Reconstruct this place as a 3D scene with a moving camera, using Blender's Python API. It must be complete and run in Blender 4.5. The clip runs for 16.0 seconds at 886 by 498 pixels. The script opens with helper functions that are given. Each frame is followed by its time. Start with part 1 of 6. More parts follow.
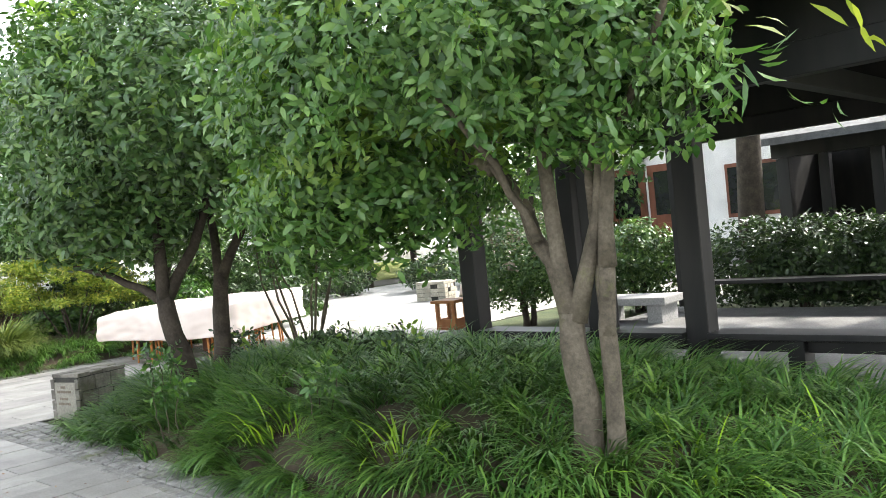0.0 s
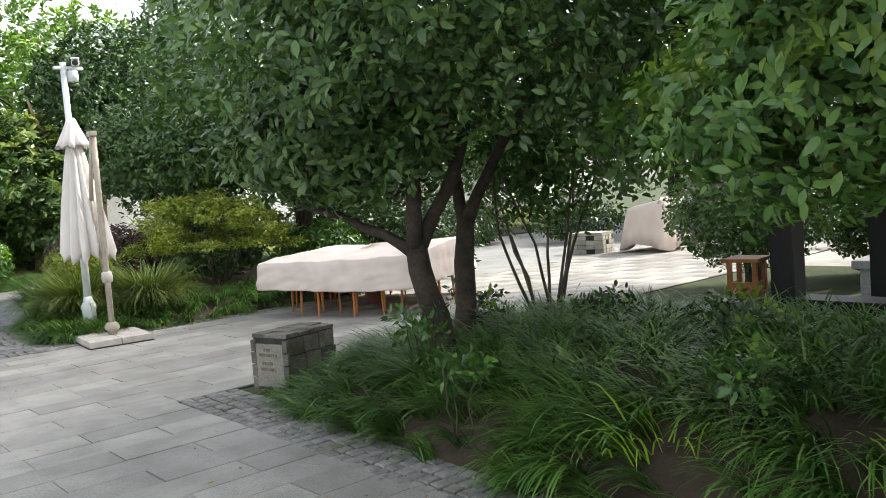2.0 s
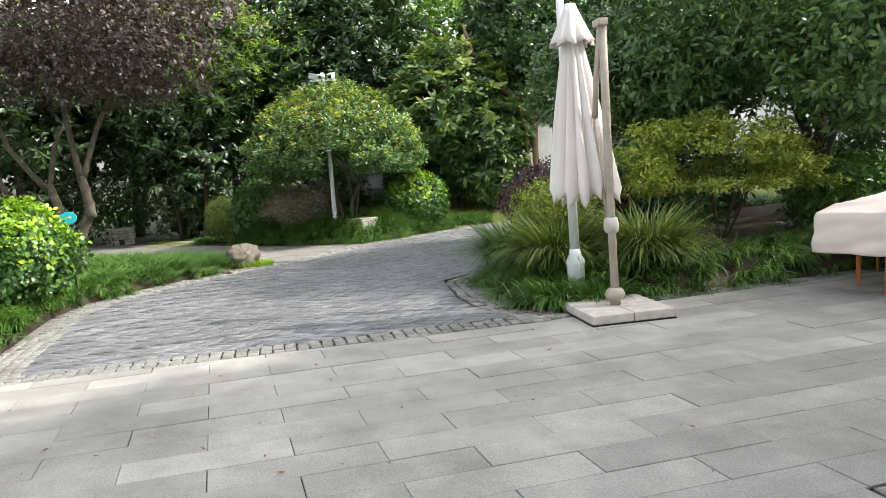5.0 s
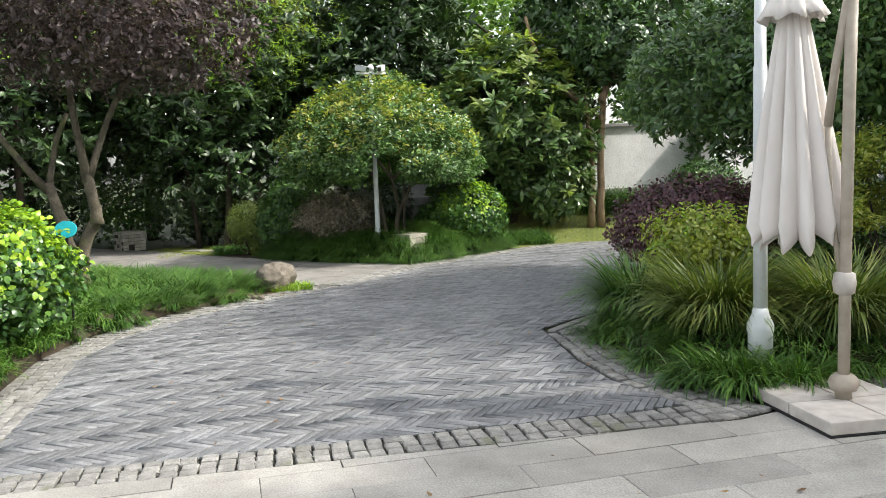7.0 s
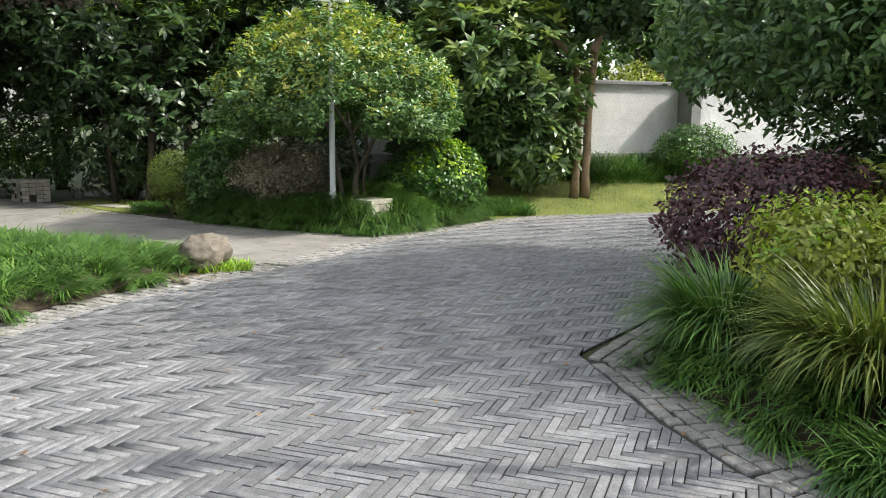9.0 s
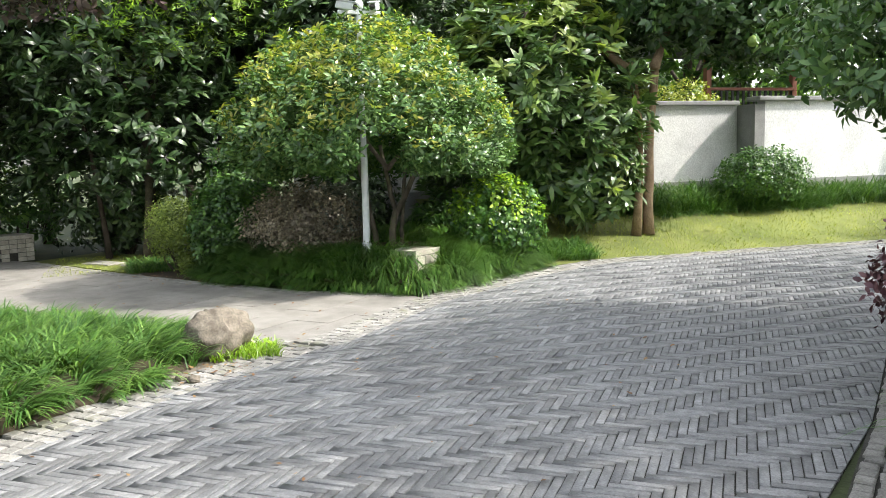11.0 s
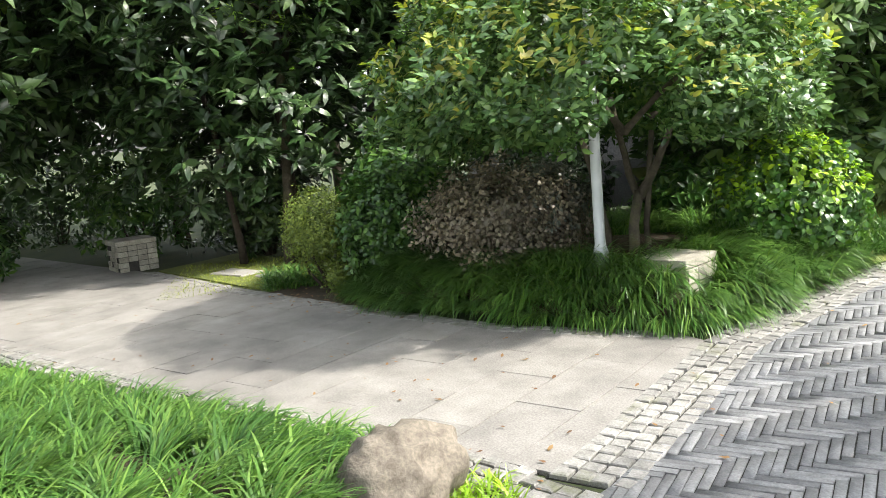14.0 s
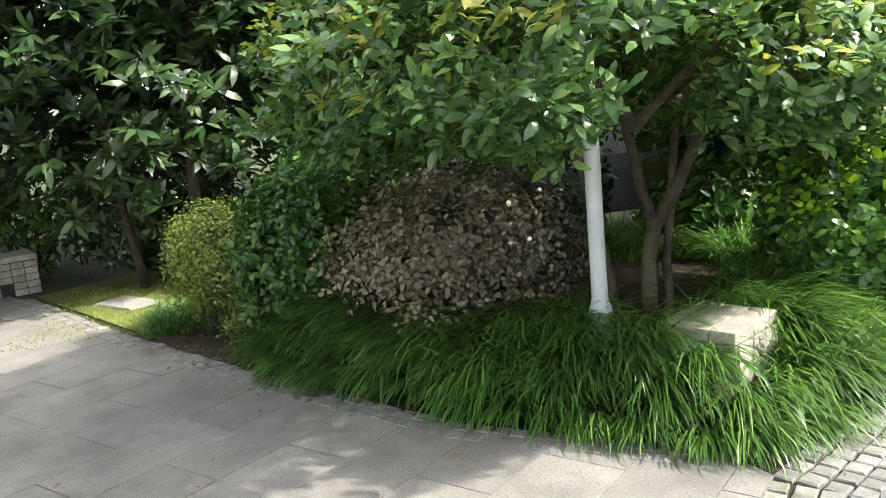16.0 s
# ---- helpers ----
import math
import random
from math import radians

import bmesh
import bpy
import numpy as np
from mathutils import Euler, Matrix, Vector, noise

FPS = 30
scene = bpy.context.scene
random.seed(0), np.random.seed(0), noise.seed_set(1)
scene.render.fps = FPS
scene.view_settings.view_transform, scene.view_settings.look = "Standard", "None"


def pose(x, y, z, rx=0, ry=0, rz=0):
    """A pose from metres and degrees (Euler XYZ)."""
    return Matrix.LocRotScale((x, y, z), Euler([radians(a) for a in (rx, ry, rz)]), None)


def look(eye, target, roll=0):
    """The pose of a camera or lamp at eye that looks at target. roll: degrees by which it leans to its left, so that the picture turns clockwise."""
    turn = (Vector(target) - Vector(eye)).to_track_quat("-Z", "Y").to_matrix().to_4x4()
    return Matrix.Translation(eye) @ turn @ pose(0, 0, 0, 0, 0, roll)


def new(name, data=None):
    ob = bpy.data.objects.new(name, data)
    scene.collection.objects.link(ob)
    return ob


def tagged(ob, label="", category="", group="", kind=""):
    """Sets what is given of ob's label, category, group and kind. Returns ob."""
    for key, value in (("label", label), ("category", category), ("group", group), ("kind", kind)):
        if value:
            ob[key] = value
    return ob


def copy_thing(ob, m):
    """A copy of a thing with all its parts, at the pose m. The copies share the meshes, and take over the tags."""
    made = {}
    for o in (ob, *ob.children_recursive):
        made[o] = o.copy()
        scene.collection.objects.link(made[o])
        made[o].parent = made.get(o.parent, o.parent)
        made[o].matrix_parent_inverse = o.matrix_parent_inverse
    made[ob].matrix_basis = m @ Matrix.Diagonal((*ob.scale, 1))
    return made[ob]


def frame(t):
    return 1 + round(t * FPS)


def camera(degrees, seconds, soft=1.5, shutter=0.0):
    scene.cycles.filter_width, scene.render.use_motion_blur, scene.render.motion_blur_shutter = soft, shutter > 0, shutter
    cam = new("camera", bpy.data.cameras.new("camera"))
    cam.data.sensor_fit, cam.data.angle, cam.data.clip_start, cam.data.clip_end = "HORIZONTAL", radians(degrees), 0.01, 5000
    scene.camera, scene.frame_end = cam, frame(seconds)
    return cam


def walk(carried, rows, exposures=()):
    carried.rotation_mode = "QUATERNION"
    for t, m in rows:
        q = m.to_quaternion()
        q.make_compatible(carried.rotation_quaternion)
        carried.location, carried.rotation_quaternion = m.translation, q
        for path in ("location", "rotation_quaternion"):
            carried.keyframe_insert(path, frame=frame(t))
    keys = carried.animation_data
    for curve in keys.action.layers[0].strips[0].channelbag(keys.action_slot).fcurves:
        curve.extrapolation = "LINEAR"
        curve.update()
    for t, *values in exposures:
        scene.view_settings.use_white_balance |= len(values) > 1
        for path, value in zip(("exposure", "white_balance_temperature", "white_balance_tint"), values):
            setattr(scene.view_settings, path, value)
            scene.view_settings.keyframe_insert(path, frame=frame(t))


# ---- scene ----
cam = camera(56.5, 16.0, soft=0.75)
PATH = [
    (0, (-0.001, 0.073, 1.483), (-1.379, 1.521, 1.449), -5.6),
    (0.5, (-0.622, 0.001, 1.52), (-2.017, 1.433, 1.47), -6.7),
    (0.8, (-0.972, -0.032, 1.517), (-2.41, 1.358, 1.473), -6.3),
    (1, (-1.228, -0.031, 1.513), (-2.711, 1.31, 1.473), -6.2),
    (1.5, (-1.813, -0.023, 1.534), (-3.345, 1.261, 1.482), -4.9),
    (2, (-2.374, 0.031, 1.537), (-3.879, 1.34, 1.397), -4.4),
    (2.5, (-2.999, 0.158, 1.529), (-4.607, 1.341, 1.407), -4.1),
    (3, (-3.593, 0.203, 1.518), (-5.311, 1.214, 1.353), -5.0),
    (3.5, (-4.189, 0.204, 1.523), (-6.01, 1.007, 1.327), -5.2),
    (4, (-4.83, 0.233, 1.518), (-6.707, 0.897, 1.328), -5.5),
    (4.5, (-5.473, 0.263, 1.481), (-7.377, 0.834, 1.261), -5.7),
    (4.7, (-5.729, 0.248, 1.467), (-7.647, 0.772, 1.253), -4.9),
    (6.8, (-8.3, -0.062, 1.591), (-10.209, 0.501, 1.395), -1.6),
    (7, (-8.544, -0.056, 1.59), (-10.47, 0.444, 1.394), -2.2),
    (7.5, (-9.171, -0.003, 1.574), (-11.096, 0.477, 1.321), -1.4),
    (8, (-9.791, 0.043, 1.581), (-11.687, 0.601, 1.274), -0.6),
    (8.5, (-10.42, 0.101, 1.587), (-12.298, 0.714, 1.276), 0.1),
    (8.7, (-10.646, 0.099, 1.601), (-12.516, 0.734, 1.283), 0.6),
    (10.8, (-12.961, 0.167, 1.588), (-14.831, 0.838, 1.358), -2.0),
    (11, (-13.189, 0.149, 1.593), (-15.07, 0.791, 1.363), -1.4),
    (11.5, (-13.754, 0.069, 1.609), (-15.637, 0.697, 1.366), -1.5),
    (12, (-14.337, 0.021, 1.653), (-16.241, 0.58, 1.406), -2.1),
    (12.5, (-14.927, 0.031, 1.654), (-16.882, 0.375, 1.417), -4.3),
    (13, (-15.542, 0.059, 1.657), (-17.487, 0.443, 1.397), -4.5),
    (13.5, (-16.157, 0.169, 1.634), (-18.105, 0.523, 1.349), -4.3),
    (14, (-16.732, 0.28, 1.648), (-18.685, 0.578, 1.341), -5.0),
    (14.5, (-17.304, 0.428, 1.663), (-19.252, 0.748, 1.338), -4.4),
    (15, (-17.838, 0.664, 1.668), (-19.792, 0.928, 1.335), -4.1),
    (15.5, (-18.34, 0.847, 1.658), (-20.29, 1.128, 1.315), -4.8),
    (16, (-18.94, 1.023, 1.694), (-20.88, 1.344, 1.329), -5.3),
]
walk(cam, [(t, look(eye, target, roll)) for t, eye, target, roll in PATH], [(0.0, 2.6), (0.5, 2.65), (1.0, 2.15), (1.5, 1.5), (2.0, 1.65), (3.0, 1.9), (4.5, 1.65), (7.5, 1.45), (8.5, 1.45), (11.0, 1.95), (13.0, 2.0), (16.0, 2.2)])

# world, sun, exposure
SUN_DIR = Vector((0.38, 1.0, 1.0)).normalized()      # towards the sun
world = bpy.data.worlds.new("sky")
scene.world = world
world.use_nodes = True
wn, wl = world.node_tree.nodes, world.node_tree.links
sky = wn.new("ShaderNodeTexSky")
sky.sky_type = "NISHITA"
sky.sun_disc = False
sky.sun_elevation = math.asin(SUN_DIR.z)
sky.sun_rotation = math.atan2(SUN_DIR.x, SUN_DIR.y)
sky.dust_density = 3.0
sky.air_density = 1.2
soft_sky = wn.new("ShaderNodeHueSaturation")
soft_sky.inputs["Saturation"].default_value = 0.3
wl.new(sky.outputs[0], soft_sky.inputs["Color"])
wl.new(soft_sky.outputs[0], wn["Background"].inputs["Color"])
wn["Background"].inputs["Strength"].default_value = 0.15
sun_data = bpy.data.lights.new("sun", "SUN")
sun_data.energy, sun_data.angle, sun_data.color = 1.85, radians(1.0), (1.0, 0.95, 0.86)
sun = new("sun", sun_data)
sun.matrix_world = look(SUN_DIR * 50, (0, 0, 0))

# ---- materials ----


def base_material(name, rough=0.8, spec=0.3):
    m = bpy.data.materials.new(name)
    m.use_nodes = True
    p = m.node_tree.nodes["Principled BSDF"]
    p.inputs["Roughness"].default_value = rough
    p.inputs["Specular IOR Level"].default_value = spec
    return m, m.node_tree.nodes, m.node_tree.links, p


def ramp(nodes, stops):
    r = nodes.new("ShaderNodeValToRGB")
    e = r.color_ramp.elements
    while len(e) < len(stops):
        e.new(0.5)
    for el, (at, col) in zip(e, stops):
        el.position, el.color = at, (*col, 1)
    return r


def mix_rgb(nodes, links, a, b, fac, mode="MIX"):
    n = nodes.new("ShaderNodeMix")
    n.data_type, n.blend_type = "RGBA", mode
    for sock, val in ((n.inputs[0], fac), (n.inputs[6], a), (n.inputs[7], b)):
        if hasattr(val, "is_output"):
            links.new(val, sock)
        elif isinstance(val, (int, float)):
            sock.default_value = val
        else:
            sock.default_value = (*val, 1)
    return n.outputs[2]


def world_noise(nodes, links, scale, detail=4.0, rough=0.6):
    g = nodes.new("ShaderNodeNewGeometry")
    n = nodes.new("ShaderNodeTexNoise")
    n.inputs["Scale"].default_value, n.inputs["Detail"].default_value, n.inputs["Roughness"].default_value = scale, detail, rough
    links.new(g.outputs["Position"], n.inputs["Vector"])
    return n


def add_bump(nodes, links, p, height, strength=0.3, dist=0.01):
    b = nodes.new("ShaderNodeBump")
    b.inputs["Strength"].default_value, b.inputs["Distance"].default_value = strength, dist
    links.new(height, b.inputs["Height"])
    links.new(b.outputs[0], p.inputs["Normal"])


def leaf_material(name, dark, mid, light, rough=0.38, through_light=0.17, spec=0.5):
    """Foliage: colour by leaf and by patch, with some light passing through."""
    m, n, l, p = base_material(name, rough, spec)
    g = n.new("ShaderNodeNewGeometry")
    r = ramp(n, [(0.0, dark), (0.55, mid), (1.0, light)])
    l.new(g.outputs["Random Per Island"], r.inputs[0])
    patch = world_noise(n, l, 1.6, 2.0)
    pr = ramp(n, [(0.35, (0.72, 0.74, 0.72)), (0.68, (1.18, 1.16, 1.05))])
    l.new(patch.outputs[0], pr.inputs[0])
    col = mix_rgb(n, l, r.outputs[0], pr.outputs[0], 1.0, "MULTIPLY")
    l.new(col, p.inputs["Base Color"])
    tr = n.new("ShaderNodeBsdfTranslucent")
    tcol = mix_rgb(n, l, col, (1.25, 1.35, 0.55), 1.0, "MULTIPLY")
    l.new(tcol, tr.inputs["Color"])
    ms = n.new("ShaderNodeMixShader")
    ms.inputs[0].default_value = through_light
    l.new(p.outputs[0], ms.inputs[1])
    l.new(tr.outputs[0], ms.inputs[2])
    l.new(ms.outputs[0], n["Material Output"].inputs["Surface"])
    return m


def stone_material(name, a, b, rough=0.8, scale=9.0, spots=70.0, by_piece=0.25, bump=0.25, moss=None, spec=0.3):
    """Stone pieces: two noises, piece by piece tone, optional moss."""
    m, n, l, p = base_material(name, rough, spec)
    n1 = world_noise(n, l, scale, 5.0)
    n2 = world_noise(n, l, spots, 3.0)
    r = ramp(n, [(0.3, a), (0.72, b)])
    l.new(n1.outputs[0], r.inputs[0])
    r2 = ramp(n, [(0.3, (0.74, 0.74, 0.74)), (0.7, (1.2, 1.2, 1.2))])
    l.new(n2.outputs[0], r2.inputs[0])
    col = mix_rgb(n, l, r.outputs[0], r2.outputs[0], 1.0, "MULTIPLY")
    oi = n.new("ShaderNodeObjectInfo")
    gi = n.new("ShaderNodeNewGeometry")
    add = n.new("ShaderNodeMath")
    add.operation = "ADD"
    l.new(oi.outputs["Random"], add.inputs[0])
    l.new(gi.outputs["Random Per Island"], add.inputs[1])
    fr = n.new("ShaderNodeMath")
    fr.operation = "FRACT"
    l.new(add.outputs[0], fr.inputs[0])
    pr = ramp(n, [(0.0, (1 - by_piece,) * 3), (1.0, (1 + by_piece, 1 + by_piece, 1 + by_piece * 0.95))])
    l.new(fr.outputs[0], pr.inputs[0])
    col = mix_rgb(n, l, col, pr.outputs[0], 1.0, "MULTIPLY")
    big = world_noise(n, l, 0.7, 5.0, 0.65)
    br = ramp(n, [(0.35, (0.8, 0.8, 0.8)), (0.65, (1.1, 1.1, 1.1))])
    l.new(big.outputs[0], br.inputs[0])
    col = mix_rgb(n, l, col, br.outputs[0], 1.0, "MULTIPLY")
    if moss:
        mn = world_noise(n, l, 2.6, 6.0, 0.7)
        mr = ramp(n, [(0.55, (0, 0, 0)), (0.7, (0.75, 0.75, 0.75))])
        l.new(mn.outputs[0], mr.inputs[0])
        col = mix_rgb(n, l, col, moss, mr.outputs[0])
    l.new(col, p.inputs["Base Color"])
    add_bump(n, l, p, n2.outputs[0], bump, 0.006)
    return m


def plain_material(name, a, b, rough=0.6, scale=6.0, bump=0.1, metal=0.0, spec=0.3, stretch=(1, 1, 1)):
    m, n, l, p = base_material(name, rough, spec)
    tc = n.new("ShaderNodeTexCoord")
    mp = n.new("ShaderNodeMapping")
    mp.inputs["Scale"].default_value = stretch
    l.new(tc.outputs["Object"], mp.inputs["Vector"])
    nt = n.new("ShaderNodeTexNoise")
    nt.inputs["Scale"].default_value, nt.inputs["Detail"].default_value = scale, 6.0
    l.new(mp.outputs[0], nt.inputs["Vector"])
    r = ramp(n, [(0.3, a), (0.7, b)])
    l.new(nt.outputs[0], r.inputs[0])
    l.new(r.outputs[0], p.inputs["Base Color"])
    p.inputs["Metallic"].default_value = metal
    add_bump(n, l, p, nt.outputs[0], bump, 0.004)
    return m


M_SLAB = stone_material("granite_slab", (0.268, 0.256, 0.234), (0.408, 0.392, 0.357), 0.75, 2.2, 95.0, 0.15, 0.16)
M_PATHSLAB = stone_material("worn_path_slab", (0.195, 0.185, 0.17), (0.305, 0.29, 0.267), 0.8, 2.6, 85.0, 0.09, 0.2)
M_BRICK = stone_material("grey_paver", (0.138, 0.141, 0.146), (0.238, 0.241, 0.246), 0.58, 14.0, 80.0, 0.27, 0.5, spec=0.45)
M_COBBLE = stone_material("granite_sett", (0.185, 0.18, 0.166), (0.325, 0.316, 0.294), 0.85, 12.0, 90.0, 0.18, 0.5, moss=(0.12, 0.13, 0.05))
M_JOINT = stone_material("dark_joint", (0.03, 0.03, 0.026), (0.07, 0.068, 0.058), 0.95, 10.0, 80.0, 0.0, 0.3)
M_SOIL = stone_material("soil", (0.035, 0.027, 0.018), (0.08, 0.06, 0.04), 0.95, 6.0, 50.0, 0.0, 0.6)
M_GROUND = stone_material("garden_ground", (0.03, 0.045, 0.018), (0.07, 0.085, 0.03), 0.95, 1.5, 40.0, 0.0, 0.5)
M_LAWN = stone_material("mossy_lawn", (0.10, 0.13, 0.03), (0.20, 0.22, 0.06), 0.95, 1.2, 120.0, 0.0, 0.9)
M_BOXSTONE = stone_material("weathered_slate_block", (0.10, 0.095, 0.08), (0.24, 0.22, 0.19), 0.85, 8.0, 60.0, 0.2, 0.5, moss=(0.07, 0.08, 0.035))
M_PLAQUE = stone_material("plaque_stone", (0.23, 0.22, 0.18), (0.32, 0.30, 0.25), 0.8, 6.0, 60.0, 0.0, 0.2)
M_LETTER = stone_material("worn_lettering", (0.16, 0.13, 0.10), (0.22, 0.18, 0.14), 0.8, 30.0, 60.0, 0.0, 0.2)
M_PALEBRICK = stone_material("pale_box_brick", (0.34, 0.32, 0.26), (0.52, 0.49, 0.42), 0.85, 9.0, 70.0, 0.2, 0.4)
M_ROCK = stone_material("boulder", (0.10, 0.086, 0.068), (0.235, 0.205, 0.165), 0.9, 9.0, 55.0, 0.0, 1.0, moss=(0.06, 0.055, 0.035))
M_WALL = stone_material("white_render", (0.70, 0.70, 0.70), (0.82, 0.82, 0.81), 0.9, 1.2, 40.0, 0.0, 0.1)
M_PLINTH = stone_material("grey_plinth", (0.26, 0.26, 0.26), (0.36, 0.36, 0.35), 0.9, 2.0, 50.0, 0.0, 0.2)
# pavilion floor: plinth grey darkened, the shade under the roof put into the colour
M_FLOORSTONE = stone_material("shade_toned_floor_stone", (0.12, 0.12, 0.118), (0.19, 0.19, 0.185), 0.75, 2.0, 60.0, 0.0, 0.2)
M_TILE = stone_material("roof_tile", (0.07, 0.075, 0.08), (0.14, 0.14, 0.145), 0.8, 6.0, 60.0, 0.25, 0.3)
M_BLACKWOOD = plain_material("black_painted_timber", (0.008, 0.008, 0.009), (0.022, 0.021, 0.02), 0.45, 5.0, 0.15, stretch=(1, 1, 0.2))
M_BROWNWOOD = plain_material("red_brown_timber", (0.10, 0.035, 0.02), (0.2, 0.075, 0.045), 0.5, 5.0, 0.15, stretch=(1, 1, 0.2))
M_CHAIR = plain_material("orange_stained_beech", (0.36, 0.13, 0.035), (0.52, 0.22, 0.07), 0.45, 8.0, 0.1, stretch=(1, 1, 0.15))
M_STOOL = plain_material("orange_pine", (0.22, 0.085, 0.03), (0.36, 0.16, 0.06), 0.55, 8.0, 0.1)
M_CLOTH = plain_material("cream_dust_sheet", (0.66, 0.56, 0.50), (0.76, 0.66, 0.60), 0.95, 3.0, 0.2)
M_CANVAS = plain_material("cream_umbrella_canvas", (0.66, 0.61, 0.57), (0.78, 0.74, 0.70), 0.9, 4.0, 0.2, stretch=(1, 1, 0.3))
M_MAST = plain_material("beige_painted_steel", (0.34, 0.29, 0.23), (0.44, 0.39, 0.32), 0.5, 12.0, 0.05)
M_POLE = plain_material("white_painted_pole", (0.62, 0.65, 0.66), (0.74, 0.76, 0.77), 0.45, 10.0, 0.04)
M_STONEBASE = plain_material("concrete_base", (0.42, 0.38, 0.34), (0.58, 0.54, 0.49), 0.85, 10.0, 0.3)
M_DARKMETAL = plain_material("dark_metal", (0.02, 0.02, 0.022), (0.05, 0.05, 0.052), 0.4, 20.0, 0.05, metal=0.6)
M_GLASSLENS = plain_material("lens_glass", (0.01, 0.01, 0.012), (0.02, 0.02, 0.025), 0.08, 5.0, 0.0, spec=0.6)
M_TEAL = plain_material("teal_paint", (0.01, 0.30, 0.36), (0.02, 0.40, 0.46), 0.4, 8.0, 0.02)
M_BARK = stone_material("bark", (0.055, 0.046, 0.033), (0.15, 0.128, 0.095), 0.9, 7.0, 45.0, 0.0, 0.9, moss=(0.13, 0.14, 0.05))
M_DARKBARK = stone_material("dark_bark", (0.035, 0.028, 0.022), (0.09, 0.072, 0.055), 0.9, 7.0, 45.0, 0.0, 0.9)
M_TANBARK = stone_material("tan_bark", (0.22, 0.15, 0.09), (0.36, 0.26, 0.17), 0.9, 7.0, 45.0, 0.0, 0.9)

M_FRUIT = plain_material("green_citrus_skin", (0.10, 0.17, 0.03), (0.17, 0.24, 0.05), 0.5, 30.0, 0.2)

L_OSM = leaf_material("osmanthus_leaf", (0.034, 0.10, 0.02), (0.082, 0.18, 0.04), (0.16, 0.28, 0.066), 0.36, 0.2)
L_OSM_DARK = leaf_material("shaded_osmanthus_leaf", (0.038, 0.09, 0.029), (0.084, 0.168, 0.052), (0.165, 0.26, 0.088), 0.34, 0.2)
L_OSM_YOUNG = leaf_material("osmanthus_young_leaf", (0.12, 0.22, 0.04), (0.19, 0.31, 0.06), (0.27, 0.38, 0.08), 0.35, 0.35)
L_PHOT = leaf_material("photinia_leaf", (0.052, 0.115, 0.04), (0.105, 0.2, 0.066), (0.2, 0.32, 0.105), 0.24)
L_PHOT_YOUNG = leaf_material("photinia_young_leaf", (0.22, 0.3, 0.05), (0.33, 0.38, 0.075), (0.46, 0.42, 0.11), 0.28, 0.4)
L_MAG = leaf_material("large_dark_leaf", (0.016, 0.038, 0.012), (0.038, 0.08, 0.025), (0.08, 0.135, 0.045), 0.36, 0.1)
L_POMELO = leaf_material("pomelo_leaf", (0.022, 0.055, 0.018), (0.05, 0.108, 0.034), (0.10, 0.175, 0.055), 0.33, 0.14)
L_LOQ = leaf_material("loquat_leaf", (0.045, 0.095, 0.03), (0.095, 0.17, 0.05), (0.18, 0.27, 0.085), 0.33)
L_LOQ_YOUNG = leaf_material("loquat_young_leaf", (0.17, 0.25, 0.06), (0.26, 0.34, 0.09), (0.34, 0.40, 0.14), 0.35, 0.35)
L_PURPLE = leaf_material("plum_purple_leaf", (0.042, 0.027, 0.03), (0.08, 0.054, 0.058), (0.15, 0.112, 0.11), 0.45, 0.18)
L_LOROP = leaf_material("loropetalum_leaf", (0.04, 0.015, 0.024), (0.085, 0.032, 0.046), (0.15, 0.068, 0.078), 0.5, 0.15)
L_BROWN = leaf_material("bronze_leaf", (0.125, 0.105, 0.08), (0.24, 0.205, 0.155), (0.38, 0.33, 0.255), 0.42, 0.15)
L_GREYLEAF = leaf_material("grey_green_leaf", (0.07, 0.08, 0.065), (0.14, 0.155, 0.13), (0.23, 0.245, 0.21), 0.4, 0.12)
L_HEDGE = leaf_material("hedge_leaf", (0.026, 0.078, 0.018), (0.065, 0.156, 0.033), (0.143, 0.273, 0.052), 0.32)
L_LIME = leaf_material("lime_hedge_leaf", (0.156, 0.273, 0.026), (0.286, 0.468, 0.039), (0.429, 0.598, 0.065), 0.35, 0.35)
L_YELGRN = leaf_material("yellow_green_leaf", (0.169, 0.221, 0.033), (0.286, 0.338, 0.052), (0.429, 0.468, 0.078), 0.45, 0.3)
L_PRIVET = leaf_material("privet_leaf", (0.10, 0.15, 0.03), (0.18, 0.245, 0.05), (0.29, 0.36, 0.08), 0.42, 0.25)
L_NANDINA = leaf_material("nandina_leaf", (0.12, 0.2, 0.035), (0.30, 0.37, 0.07), (0.52, 0.5, 0.12), 0.42, 0.35)
L_FAR = leaf_material("far_leaf", (0.065, 0.13, 0.033), (0.13, 0.247, 0.058), (0.234, 0.364, 0.091), 0.5, 0.35)
L_FRESH = leaf_material("fresh_green_leaf", (0.143, 0.26, 0.046), (0.26, 0.429, 0.078), (0.39, 0.559, 0.117), 0.45, 0.4)
L_GRASS = leaf_material("lilyturf_blade", (0.032, 0.095, 0.02), (0.075, 0.175, 0.035), (0.16, 0.27, 0.06), 0.42, 0.2, 0.4)
L_GRASS_B = leaf_material("bright_lilyturf_blade", (0.04, 0.11, 0.018), (0.085, 0.19, 0.032), (0.17, 0.29, 0.06), 0.42, 0.2, 0.4)
L_CAREX = leaf_material("sedge_blade", (0.055, 0.10, 0.02), (0.12, 0.175, 0.035), (0.25, 0.28, 0.08), 0.45, 0.2)
